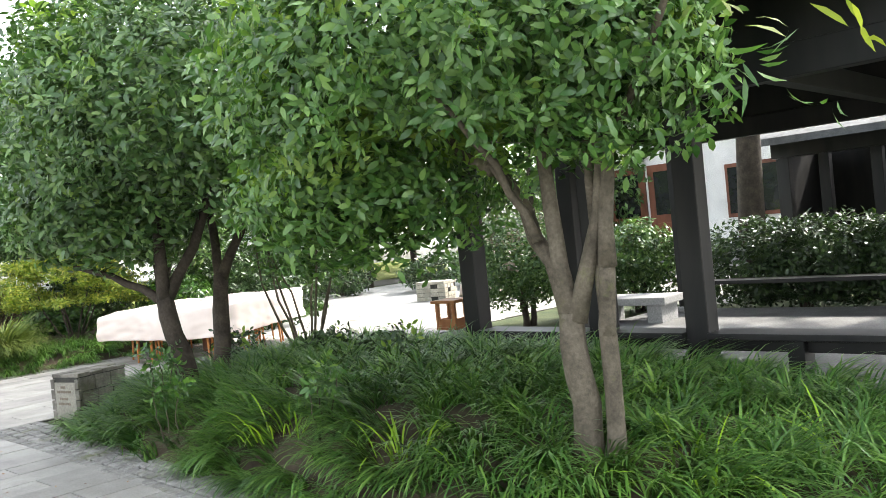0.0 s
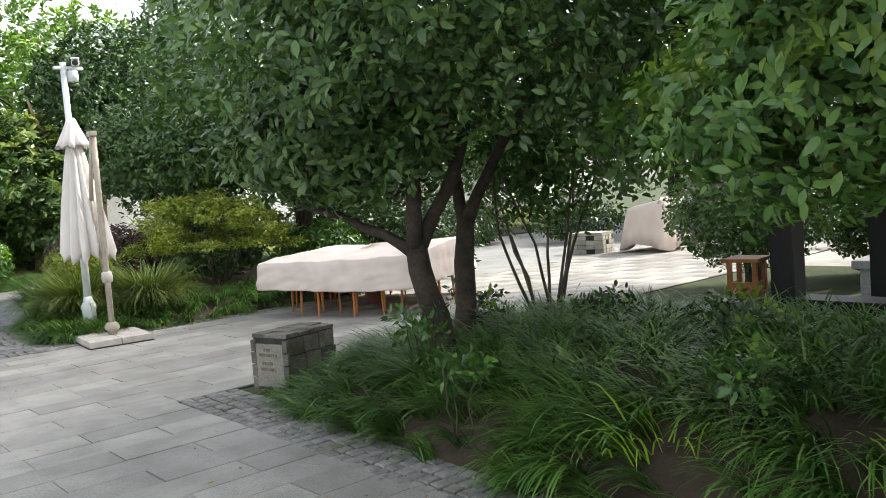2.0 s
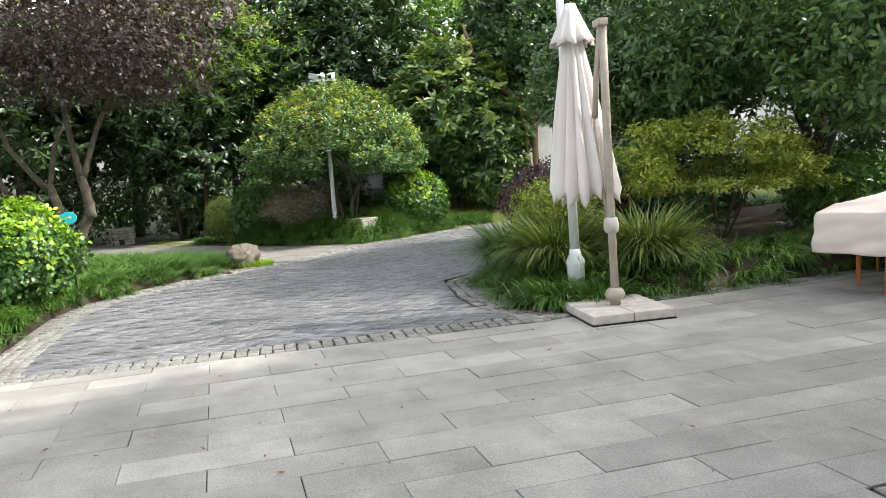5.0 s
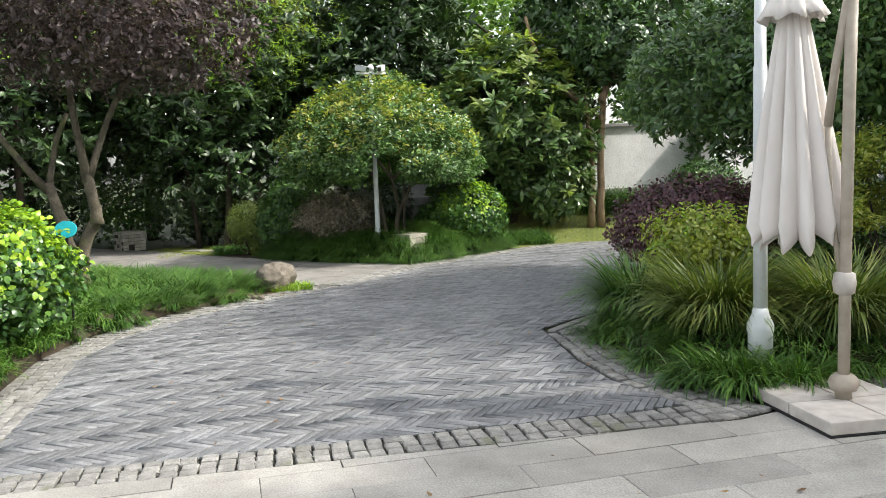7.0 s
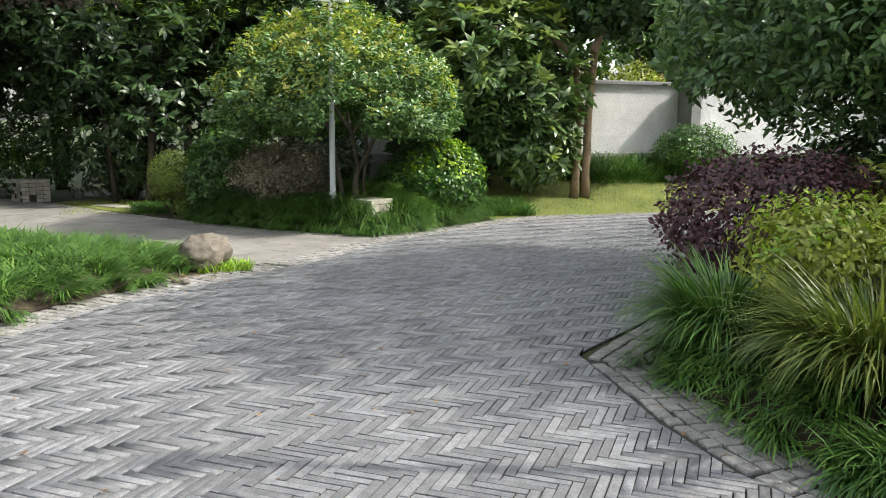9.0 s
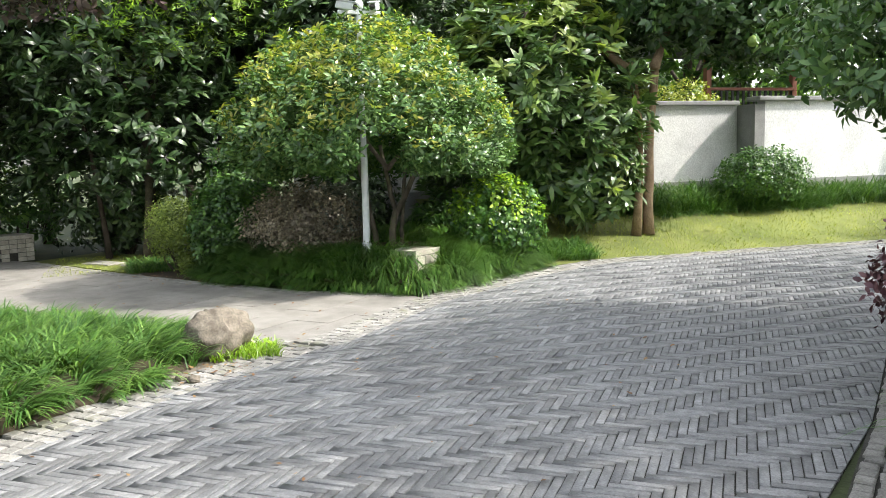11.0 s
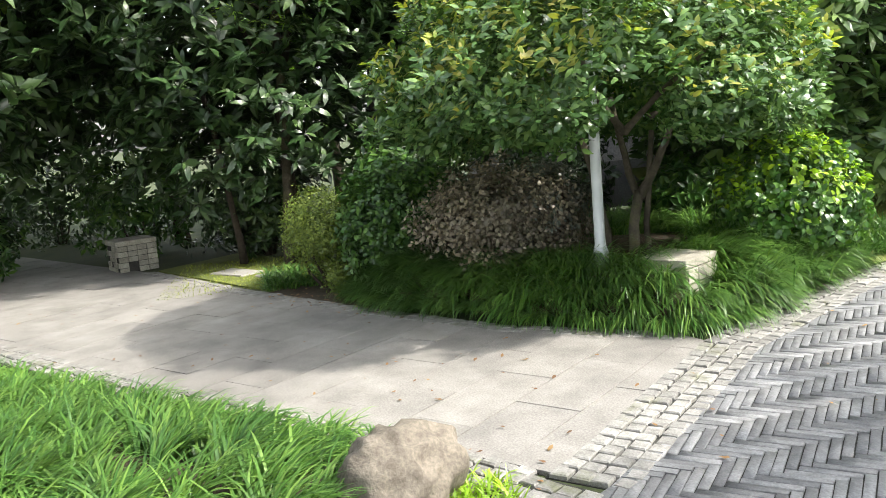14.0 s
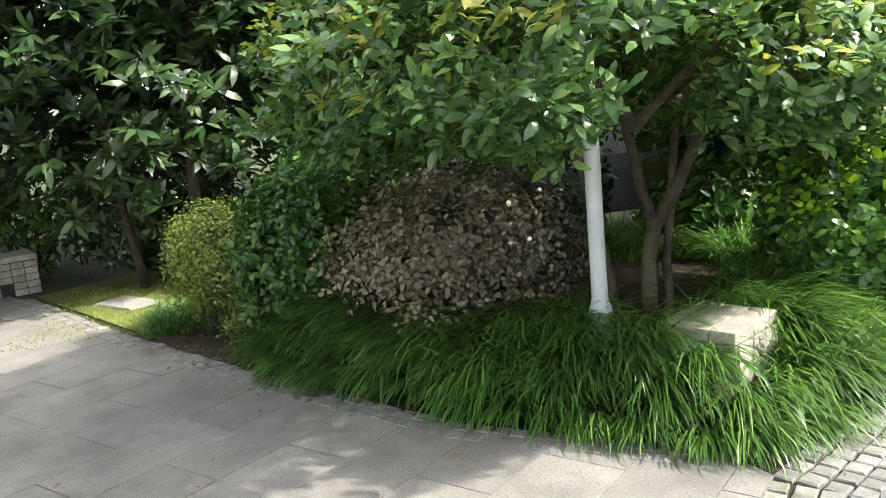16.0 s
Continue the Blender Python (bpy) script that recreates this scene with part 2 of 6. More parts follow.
L_DRY = leaf_material("dry_leaf", (0.13, 0.065, 0.033), (0.221, 0.117, 0.052), (0.364, 0.234, 0.104), 0.8, 0.1)

# ---- mesh helpers ----


def link_mesh(name, verts, faces, mats, parent=None, idx=None, smooth=False, label=""):
    me = bpy.data.meshes.new(name)
    if isinstance(faces, np.ndarray):
        k = faces.shape[1]
        me.vertices.add(len(verts))
        me.vertices.foreach_set("co", np.ascontiguousarray(verts, dtype=np.float32).ravel())
        me.loops.add(faces.size)
        me.loops.foreach_set("vertex_index", np.ascontiguousarray(faces, dtype=np.int32).ravel())
        me.polygons.add(len(faces))
        me.polygons.foreach_set("loop_start", np.arange(0, faces.size, k, dtype=np.int32))
        me.update(calc_edges=True)
    else:
        me.from_pydata([tuple(v) for v in verts], [], faces)
    for m in (mats if isinstance(mats, (list, tuple)) else [mats]):
        me.materials.append(m)
    if idx is not None:
        me.polygons.foreach_set("material_index", np.asarray(idx, dtype=np.int32))
    if smooth:
        me.polygons.foreach_set("use_smooth", np.ones(len(me.polygons), dtype=bool))
    me.update()
    ob = new(name, me)
    if parent is not None:
        ob.parent = parent
    if label:
        ob["label"] = label
    return ob


def part(name, bm, material, parent, label="", smooth=False):
    me = bpy.data.meshes.new(name)
    bm.to_mesh(me)
    bm.free()
    me.materials.append(material)
    if smooth:
        me.polygons.foreach_set("use_smooth", np.ones(len(me.polygons), dtype=bool))
    ob = new(name, me)
    ob.parent = parent
    if label:
        ob["label"] = label
    return ob


def thing(name, at, label, category, group="", turn=0.0):
    e = new(name)
    e.empty_display_size = 0.1
    e.matrix_world = pose(*at, 0, 0, turn)
    return tagged(e, label, category, group)


def box_bm(sx, sy, sz, at=(0, 0, 0), bevel=0.0, bm=None, turn=0.0):
    """A box of that size standing on its base's centre."""
    bm = bm or bmesh.new()
    r = bmesh.ops.create_cube(bm, size=1.0)
    vs = r["verts"]
    bmesh.ops.transform(bm, matrix=pose(at[0], at[1], at[2] + sz / 2, 0, 0, turn) @ Matrix.Diagonal((sx, sy, sz, 1)), verts=vs)
    if bevel:
        es = list({e for v in vs for e in v.link_edges})
        bmesh.ops.bevel(bm, geom=es, offset=bevel, segments=2, profile=0.6, affect="EDGES")
    return bm


def tube_arrays(points, radii, seg=9, wob=0.0, seed=0):
    """A tapered tube along points: vertices and quads."""
    rng = np.random.default_rng(seed)
    pts = np.array(points, float)
    tang = np.gradient(pts, axis=0)
    tang /= np.linalg.norm(tang, axis=1)[:, None] + 1e-9
    ref = np.array([0.31, 0.87, 0.2])
    a = np.cross(tang, ref)
    a /= np.linalg.norm(a, axis=1)[:, None] + 1e-9
    b = np.cross(tang, a)
    ang = np.linspace(0, 2 * np.pi, seg, endpoint=False)
    rad = np.array(radii)[:, None] * (1 + wob * rng.normal(size=(len(pts), seg)))
    v = pts[:, None] + rad[..., None] * (np.cos(ang)[None, :, None] * a[:, None] + np.sin(ang)[None, :, None] * b[:, None])
    f = []
    for i in range(len(pts) - 1):
        for j in range(seg):
            k = (j + 1) % seg
            f.append((i * seg + j, i * seg + k, (i + 1) * seg + k, (i + 1) * seg + j))
    f.append(tuple(range(seg))[::-1])
    f.append(tuple((len(pts) - 1) * seg + j for j in range(seg)))
    return v.reshape(-1, 3), f


def join_arrays(items):
    vs, fs, off = [], [], 0
    for v, f in items:
        vs.append(np.asarray(v))
        fs += [tuple(i + off for i in q) for q in f]
        off += len(v)
    return np.concatenate(vs), fs


def lathe(profile, seg=20):
    """Round body from (radius, z) pairs."""
    ang = np.linspace(0, 2 * np.pi, seg, endpoint=False)
    v = np.array([(r * math.cos(a), r * math.sin(a), z) for r, z in profile for a in ang])
    f = []
    for i in range(len(profile) - 1):
        for j in range(seg):
            k = (j + 1) % seg
            f.append((i * seg + j, i * seg + k, (i + 1) * seg + k, (i + 1) * seg + j))
    f.append(tuple(range(seg))[::-1])
    f.append(tuple((len(profile) - 1) * seg + j for j in range(seg)))
    return v, f


def unit(a):
    return a / (np.linalg.norm(a, axis=-1, keepdims=True) + 1e-9)


def far_leaf_arrays(base, along, face, length, width, droop=0.15):
    """Leaves seen from afar: folded along the middle, two triangles each."""
    along = unit(along)
    side = unit(np.cross(along, face))
    nrm = np.cross(side, along)
    L, W = length[:, None], width[:, None]
    v = np.empty((len(base), 4, 3))
    v[:, 0] = base
    v[:, 1] = base + along * L * 0.5 + side * W * 0.55 + nrm * W * 0.15
    v[:, 2] = base + along * L - nrm * L * droop
    v[:, 3] = base + along * L * 0.5 - side * W * 0.55 + nrm * W * 0.15
    f = np.array([(0, 1, 2), (0, 2, 3)])[None] + (np.arange(len(base)) * 4)[:, None, None]
    return v.reshape(-1, 3), f.reshape(-1, 3)


def leaf_arrays(base, along, face, length, width, droop=0.15):
    """Oval, slightly cupped leaves: six points and four triangles each."""
    along = unit(along)
    side = unit(np.cross(along, face))
    nrm = np.cross(side, along)
    L, W = length[:, None], width[:, None]
    v = np.empty((len(base), 6, 3))
    one, two = base + along * L * 0.3, base + along * L * 0.68 - nrm * L * droop * 0.35
    v[:, 0] = base
    v[:, 1] = one + side * W * 0.46 + nrm * W * 0.16
    v[:, 2] = one - side * W * 0.46 - nrm * W * 0.02
    v[:, 3] = two + side * W * 0.42 - nrm * W * 0.02
    v[:, 4] = two - side * W * 0.42 + nrm * W * 0.16
    v[:, 5] = base + along * L - nrm * L * droop
    off = (np.arange(len(base)) * 6)[:, None, None]
    f = np.array([(0, 1, 2), (1, 3, 2), (2, 3, 4), (3, 5, 4)])[None] + off
    return v.reshape(-1, 3), f.reshape(-1, 3)


def lumpy(d, seed, amount):
    """Uneven outline of a crown by direction."""
    rng = np.random.default_rng(seed)
    s = np.zeros(len(d))
    for k in range(7):
        w = rng.normal(size=3) * (1.6 + k * 0.9)
        s += np.sin(d @ w + rng.uniform(0, 6.28)) / (1.3 + k * 0.5)
    return 1 + amount * s / 2.2


def crown_arrays(centre, radii, clumps, per, size, seed, shell=0.6, lump=0.22, slim=0.42, spread=1.0, young=0.0, flat=0.0, low=-1.0, droop=0.15, upward=0.35, twig=0.05, gaps=(), far=False):
    """Leaf clumps through the shell of an uneven ellipsoid. Returns vertices, triangles and the slot of each triangle."""
    rng = np.random.default_rng(seed)
    d = unit(rng.normal(size=(int(clumps * 1.6), 3)))
    d = d[d[:, 2] > low][:clumps]
    n = len(d)
    rr = (shell ** 3 + (1 - shell ** 3) * rng.uniform(size=n)) ** (1 / 3)
    rr *= lumpy(d, seed + 1, lump)
    pos = d * rr[:, None]
    if flat:
        pos[:, 2] = np.where(pos[:, 2] < 0, pos[:, 2] * (1 - flat), pos[:, 2])
    pos = np.array(centre) + pos * np.array(radii)
    for a, b in gaps:
        keep = ~np.all((pos > np.array(a)) & (pos < np.array(b)), axis=1)
        pos, d, rr = pos[keep], d[keep], rr[keep]
    n = len(pos)
    out = unit(d / np.array(radii) + np.array((0, 0, upward)) + rng.normal(size=(n, 3)) * 0.35)
    pos = np.repeat(pos, per, 0)
    o = np.repeat(out, per, 0)
    m = len(pos)
    rnd = rng.normal(size=(m, 3))
    perp = unit(rnd - (rnd * o).sum(1)[:, None] * o)
    along = unit(o * rng.uniform(0.05, 0.9, m)[:, None] + perp * spread)
    face = unit(o + 0.25 * rng.normal(size=(m, 3)))
    base = pos + perp * twig * rng.uniform(0, 1, m)[:, None] - o * rng.uniform(0, twig * 2.0, m)[:, None]
    L = size * rng.uniform(0.65, 1.2, m)
    v, f = (far_leaf_arrays if far else leaf_arrays)(base, along, face, L, L * slim, droop)
    top = np.repeat((rng.uniform(size=n) < young * np.clip(0.25 + d[:, 2] * 1.2, 0.01, 1) * (rr > np.median(rr) * 0.96)), per)
    return v, f, np.repeat(top.astype(int), 2 if far else 4)


def stack(items):
    vs, fs, ix, off = [], [], [], 0
    for v, f, i in items:
        vs.append(v)
        fs.append(f + off)
        ix.append(i)
        off += len(v)
    return np.concatenate(vs), np.concatenate(fs), np.concatenate(ix)


def limb(a, b, r0, r1, seed, bend=0.05, n=7, seg=9):
    rng = np.random.default_rng(seed)
    a, b = np.array(a, float), np.array(b, float)
    t = np.linspace(0, 1, n)[:, None]
    p = a + (b - a) * t
    w = rng.normal(size=(1, 3)) * bend * np.linalg.norm(b - a)
    p = p + np.sin(t * np.pi) * w + rng.normal(size=(n, 3)) * 0.012 * np.sin(t * np.pi)
    return tube_arrays(p, np.linspace(r0, r1, n) * np.where(np.arange(n) == 0, 1.25, 1.0), seg, 0.04, seed)


def tree(name, at, label, stems, crowns, bark, leaves, group="", crown_label=""):
    """stems: (from, to, radius, end radius), local. crowns: lists of crown_arrays keywords, local."""
    t = thing(name, at, label, "tree", group)
    items = [limb(a, b, r0, r1, 17 * i + len(name), 0.025 if i < 2 else 0.06) for i, (a, b, r0, r1) in enumerate(stems)]
    v, f = join_arrays(items)
    link_mesh("trunk", v, f, bark, t, smooth=True)
    v, f, ix = stack([crown_arrays(**c) for c in crowns])
    link_mesh("crown", v, f, leaves, t, ix, label=crown_label)
    return t


def bush(name, at, label, crowns, leaves, stem_h=0.4, stem_r=0.02, bark=None, group="", stems=5, spread=0.25):
    t = thing(name, at, label, "bush", group)
    rng = np.random.default_rng(len(label))
    for i in range(stems):
        a = i * 6.28 / stems + rng.uniform(0, 1)
        v, f = limb((0.05 * math.cos(a), 0.05 * math.sin(a), -0.03), (spread * math.cos(a), spread * math.sin(a), stem_h), stem_r, stem_r * 0.5, i, seg=6)
        link_mesh("stem", v, f, bark or M_DARKBARK, t, smooth=True)
    v, f, ix = stack([crown_arrays(**c) for c in crowns])
    link_mesh("foliage", v, f, leaves, t, ix)
    return t


def blade_arrays(root, azim, length, lean, width, rng):
    """Blades that rise and bend over along an arc, of nine points and seven triangles; lean 1 ends pointing downwards."""
    n = len(root)
    h = np.stack([np.cos(azim), np.sin(azim), np.zeros(n)], 1)
    twist = azim + rng.normal(size=n) * 0.35
    side = np.stack([-np.sin(twist), np.cos(twist), np.zeros(n)], 1)
    first, last = 0.1 + 0.4 * lean, 0.4 + 2.0 * lean
    levels = ((0.0, 0.75), (0.3, 1.0), (0.58, 0.95), (0.82, 0.65))
    v = np.empty((n, 9, 3))
    reach, rise, done = np.zeros(n), np.zeros(n), 0.0
    for k, (s, w) in enumerate(levels + ((1.0, 0.0),)):
        ang = first + (last - first) * (0.5 * (done + s)) ** 1.15
        reach = reach + length * (s - done) * np.sin(ang)
        rise = rise + length * (s - done) * np.cos(ang)
        done = s
        p = root + h * reach[:, None]
        p[:, 2] += rise
        if w:
            v[:, 2 * k] = p + side * (width * w * 0.5)[:, None]
            v[:, 2 * k + 1] = p - side * (width * w * 0.5)[:, None]
        else:
            v[:, 8] = p
    f = np.array([(0, 1, 3), (0, 3, 2), (2, 3, 5), (2, 5, 4), (4, 5, 7), (4, 7, 6), (6, 7, 8)])[None] + (np.arange(n) * 9)[:, None, None]
    return v.reshape(-1, 3), f.reshape(-1, 3)


class Bed:
    """A raised planting bed: a star-shaped outline round its centre, with a height that falls to the edge."""

    def __init__(self, outline, height, power=3.0, base=0.0, fall=None):
        self.o = np.array(outline, float)
        self.c = self.o.mean(0)
        self.h, self.p, self.z, self.fall = height, power, base, fall

    def height(self, s, x=0.0):
        h = self.h * (1 - np.clip(s, 0, 1) ** self.p)
        if self.fall:
            x0, x1, low = self.fall
            u = np.clip((x - x0) / (x1 - x0), 0, 1)
            h = h * (1 - (1 - low) * u * u * (3 - 2 * u))
        return self.z + h

    def sample(self, n, rng, lo=0.0, hi=1.0):
        o, c = self.o, self.c
        nx = np.roll(o, -1, 0)
        area = np.abs((o[:, 0] - c[0]) * (nx[:, 1] - c[1]) - (o[:, 1] - c[1]) * (nx[:, 0] - c[0]))
        e = rng.choice(len(o), n, p=area / area.sum())
        u = rng.uniform(size=n)[:, None]
        edge = o[e] * (1 - u) + nx[e] * u
        s = np.sqrt(rng.uniform(lo ** 2, hi ** 2, n))
        p = c + (edge - c) * s[:, None]
        away = unit(edge - c)
        return np.column_stack([p, self.height(s, p[:, 0])]), away, s

    def soil(self, name, label):
        rings = [0.0, 0.3, 0.55, 0.75, 0.88, 0.96, 1.0]
        fine = []
        for i in range(len(self.o)):
            for u in (0, 0.25, 0.5, 0.75):
                fine.append(self.o[i] * (1 - u) + self.o[(i + 1) % len(self.o)] * u)
        fine = np.array(fine)
        m = len(fine)
        v = [(*self.c, self.height(0, self.c[0]))]
        for s in rings[1:]:
            for q in self.c + (fine - self.c) * s:
                v.append((*q, self.height(s, q[0]) + 0.004))
        f = [(0, 1 + j, 1 + (j + 1) % m) for j in range(m)]
        for k in range(len(rings) - 2):
            for j in range(m):
                a, b = 1 + k * m + j, 1 + k * m + (j + 1) % m
                f.append((a, a + m, b + m, b))
        ob = link_mesh(name, v, f, M_SOIL, smooth=True)
        return tagged(ob, label, "soil", kind="structure")

    def grass(self, name, label, clumps, per, length, width, mats, seed, outward=1.0, lo=0.0, hi=1.0, lean=(0.5, 1.0), second=0.0, clear=()):
        """Fountain-like tufts, combed down the slope towards the edge; none within the clear rings."""
        rng = np.random.default_rng(seed)
        p, away, s = self.sample(clumps, rng, lo, hi)
        keep = np.ones(clumps, bool)
        for x, y, r in clear:
            keep &= np.hypot(p[:, 0] - x, p[:, 1] - y) > r
        p, away, s = p[keep], away[keep], s[keep]
        clumps = len(p)
        m = clumps * per
        edge = np.repeat(np.clip((s - 0.4) / 0.4, 0, 1), per)
        rim = np.repeat(np.clip((s - 0.8) / 0.2, 0, 1), per)
        any_way = rng.uniform(-np.pi, np.pi, m)
        own = np.repeat(rng.uniform(-np.pi, np.pi, clumps), per)
        pull = 2.0 * outward * edge
        dx = np.cos(any_way) + 0.8 * np.cos(own) + pull * np.repeat(away[:, 0], per)
        dy = np.sin(any_way) + 0.8 * np.sin(own) + pull * np.repeat(away[:, 1], per)
        az = np.arctan2(dy, dx)
        root = np.repeat(p, per, 0) + np.column_stack([rng.normal(size=(m, 2)) * 0.03, np.full(m, -0.01)])
        L = length * rng.uniform(0.6, 1.15, m) * np.repeat(rng.uniform(0.75, 1.15, clumps), per) * (0.72 + 0.28 * edge) * (1 - 0.25 * rim)
        ln = rng.uniform(lean[0], lean[1], m) + 0.25 * edge * rng.uniform(0, 1, m) + 0.2 * rim
        v, f = blade_arrays(root, az, L, ln, width * rng.uniform(0.7, 1.2, m), rng)
        ix = np.repeat(np.repeat((rng.uniform(size=clumps) < second).astype(int), per), 7)
        ob = link_mesh(name, v, f, mats, None, ix)
        return tagged(ob, label, "grass", kind="stuff")


def inside(poly, pts):
    poly = np.array(poly, float)
    x, y = pts[:, 0], pts[:, 1]
    res = np.zeros(len(pts), bool)
    j = len(poly) - 1
    for i in range(len(poly)):
        xi, yi, xj, yj = *poly[i], *poly[j]
        hit = ((yi > y) != (yj > y)) & (x < (xj - xi) * (y - yi) / (yj - yi + 1e-12) + xi)
        res ^= hit
        j = i
    return res


def prism_sheet(name, poly, top, thick, mat, label, category="paving", kind="structure"):
    n = len(poly)
    v = [(x, y, top) for x, y in poly] + [(x, y, top - thick) for x, y in poly]
    f = [tuple(range(n)), tuple(range(2 * n - 1, n - 1, -1))]
    f += [(i, i + n, (i + 1) % n + n, (i + 1) % n) for i in range(n)]
    ob = link_mesh(name, v, f, mat)
    bm = bmesh.new()
    bm.from_mesh(ob.data)
    bmesh.ops.recalc_face_normals(bm, faces=bm.faces)
    bm.to_mesh(ob.data)
    bm.free()
    return tagged(ob, label, category, kind=kind)


def piece_mesh(name, sx, sy, sz, bev, mat, seed=0, rough=0.0):
    """A paving piece with a worn upper edge, top at z = 0."""
    rng = np.random.default_rng(seed)
    a, b = sx / 2, sy / 2
    c, d = a - bev, b - bev
    v = [(-a, -b, -sz), (a, -b, -sz), (a, b, -sz), (-a, b, -sz), (-a, -b, -bev), (a, -b, -bev), (a, b, -bev), (-a, b, -bev), (-c, -d, 0), (c, -d, 0), (c, d, 0), (-c, d, 0)]
    v = np.array(v)
    if rough:
        v[4:] += rng.normal(size=(8, 3)) * rough * np.array((1, 1, 0.5))
    f = [(8, 9, 10, 11)] + [(4 + i, 4 + (i + 1) % 4, 8 + (i + 1) % 4, 8 + i) for i in range(4)] + [(i, (i + 1) % 4, 4 + (i + 1) % 4, 4 + i) for i in range(4)]
    return v, f


def clip_rect(poly, cx, cy, a, hx, hy):
    """The part of a plan outline inside a turned rectangle, in the rectangle's own axes."""
    ca, sa = math.cos(a), math.sin(a)
    pts = [((x - cx) * ca + (y - cy) * sa, -(x - cx) * sa + (y - cy) * ca) for x, y in poly]
    for axis, sign, lim in ((0, 1, hx), (0, -1, hx), (1, 1, hy), (1, -1, hy)):
        out = []
        for i, p in enumerate(pts):
            q = pts[i - 1]
            dp, dq = lim - sign * p[axis], lim - sign * q[axis]
            if (dp >= 0) != (dq >= 0):
                u = dq / (dq - dp)
                out.append((q[0] + (p[0] - q[0]) * u, q[1] + (p[1] - q[1]) * u))
            if dp >= 0:
                out.append(p)
        pts = out
        if not pts:
            return []
    return [(cx + x * ca - y * sa, cy + x * sa + y * ca) for x, y in pts]


def split_by(poly, spots, hx, hy):
    """Whole pieces and those cut by the outline."""
    n_in = np.zeros(len(spots), int)
    ca, sa = np.cos(spots[:, 3]), np.sin(spots[:, 3])
    for ux, uy in ((-1, -1), (1, -1), (1, 1), (-1, 1), (0, 0), (0.5, 0), (-0.5, 0), (0, 0.5), (0, -0.5)):
        q = spots[:, :2] + np.column_stack([ux * hx * ca - uy * hy * sa, ux * hx * sa + uy * hy * ca])
        n_in += inside(poly, q)
    return spots[n_in == 9], spots[(n_in > 0) & (n_in < 9)]


def lay_cut(parent, name, poly, spots, hx, hy, mat, thick=0.04):
    vs, fs = [], []
    for x, y, z, a in spots:
        p = clip_rect(poly, x, y, a, hx, hy)
        if len(p) < 3:
            continue
        area = 0.5 * sum(p[i - 1][0] * p[i][1] - p[i][0] * p[i - 1][1] for i in range(len(p)))
        if abs(area) < 2e-4:
            continue
        if area < 0:
            p = p[::-1]
        o, n = len(vs), len(p)
        vs += [(*q, z) for q in p] + [(*q, z - thick) for q in p]
        fs.append(tuple(range(o, o + n)))
        fs += [(o + i, o + n + i, o + n + (i + 1) % n, o + (i + 1) % n) for i in range(n)]
    if vs:
        tagged(link_mesh(name, vs, fs, mat, parent), kind="stuff")


def lay(parent, name, spots, variants, mat, near, limit=300, rest_label=""):
    """spots: (x, y, z, turn in radians). The limit nearest to the point near become objects of their own; the rest one mesh."""
    spots = np.array(spots)
    order = np.argsort(((spots[:, :2] - np.array(near)) ** 2).sum(1))
    meshes = []
    for v, f in variants:
        me = bpy.data.meshes.new(name)
        me.from_pydata([tuple(q) for q in v], [], f)
        me.materials.append(mat)
        meshes.append(me)
    for r, i in enumerate(order[:limit]):
        x, y, z, a = spots[i]
        ob = new(name, meshes[r % len(meshes)])
        ob.parent = parent
        ob.matrix_basis = Matrix.Translation((x, y, z)) @ Matrix.Rotation(a, 4, "Z")
    far = spots[order[limit:]]
    if len(far):
        vs, fs, off = [], [], 0
        for k, (v, f) in enumerate(variants):
            s = far[k::len(variants)]
            if not len(s):
                continue
            ca, sa = np.cos(s[:, 3])[:, None], np.sin(s[:, 3])[:, None]
            x = v[None, :, 0] * ca - v[None, :, 1] * sa + s[:, 0:1]
            y = v[None, :, 0] * sa + v[None, :, 1] * ca + s[:, 1:2]
            z = v[None, :, 2] + s[:, 2:3]
            vs.append(np.stack([x, y, z], 2).reshape(-1, 3))
            fa = np.array(f)
            fs.append((fa[None] + (np.arange(len(s)) * len(v))[:, None, None] + off).reshape(-1, 4))
            off += len(s) * len(v)
        ob = link_mesh(name + "s_beyond", np.concatenate(vs), np.concatenate(fs), mat, parent)
        tagged(ob, kind="stuff")


# ---- the ground and the paving ----
GRID = 40
gv = [(-400 + 800 * i / GRID, -400 + 800 * j / GRID, -0.024) for i in range(GRID + 1) for j in range(GRID + 1)]
gf = [(i * (GRID + 1) + j, (i + 1) * (GRID + 1) + j, (i + 1) * (GRID + 1) + j + 1, i * (GRID + 1) + j + 1) for i in range(GRID) for j in range(GRID)]
ground = tagged(link_mesh("ground", gv, gf, M_GROUND), "dark green garden ground under shrubs and trees", "ground", kind="structure")

PLAZA = [(-13.0, -14), (8, -14), (8, 2.66), (-8.84, 2.66), (-8.84, 30), (-13.06, 30), (-13.06, 4.0), (-12.82, 2.9), (-13.14, -1.45), (-13.2, -14)]
BRICK_AREA = [(-13.38, -1.5), (-13.2, 2.75), (-14.0, 2.58), (-14.6, 2.6), (-15.95, 2.82), (-16.75, 3.95), (-17.6, 4.95), (-18.7, 6.2), (-20.2, 8.4), (-20.8, 14), (-20.8, 26), (-23.3, 26), (-23.35, 11), (-23.5, 8), (-23.4, 6), (-22.95, 5.1), (-22.45, 4.3), (-21.95, 3.62), (-21.62, 3.1), (-20.02, 1.44), (-19.08, 0.16), (-18.36, -0.56), (-17.42, -1.19), (-16.5, -1.46), (-14.1, -1.56)]
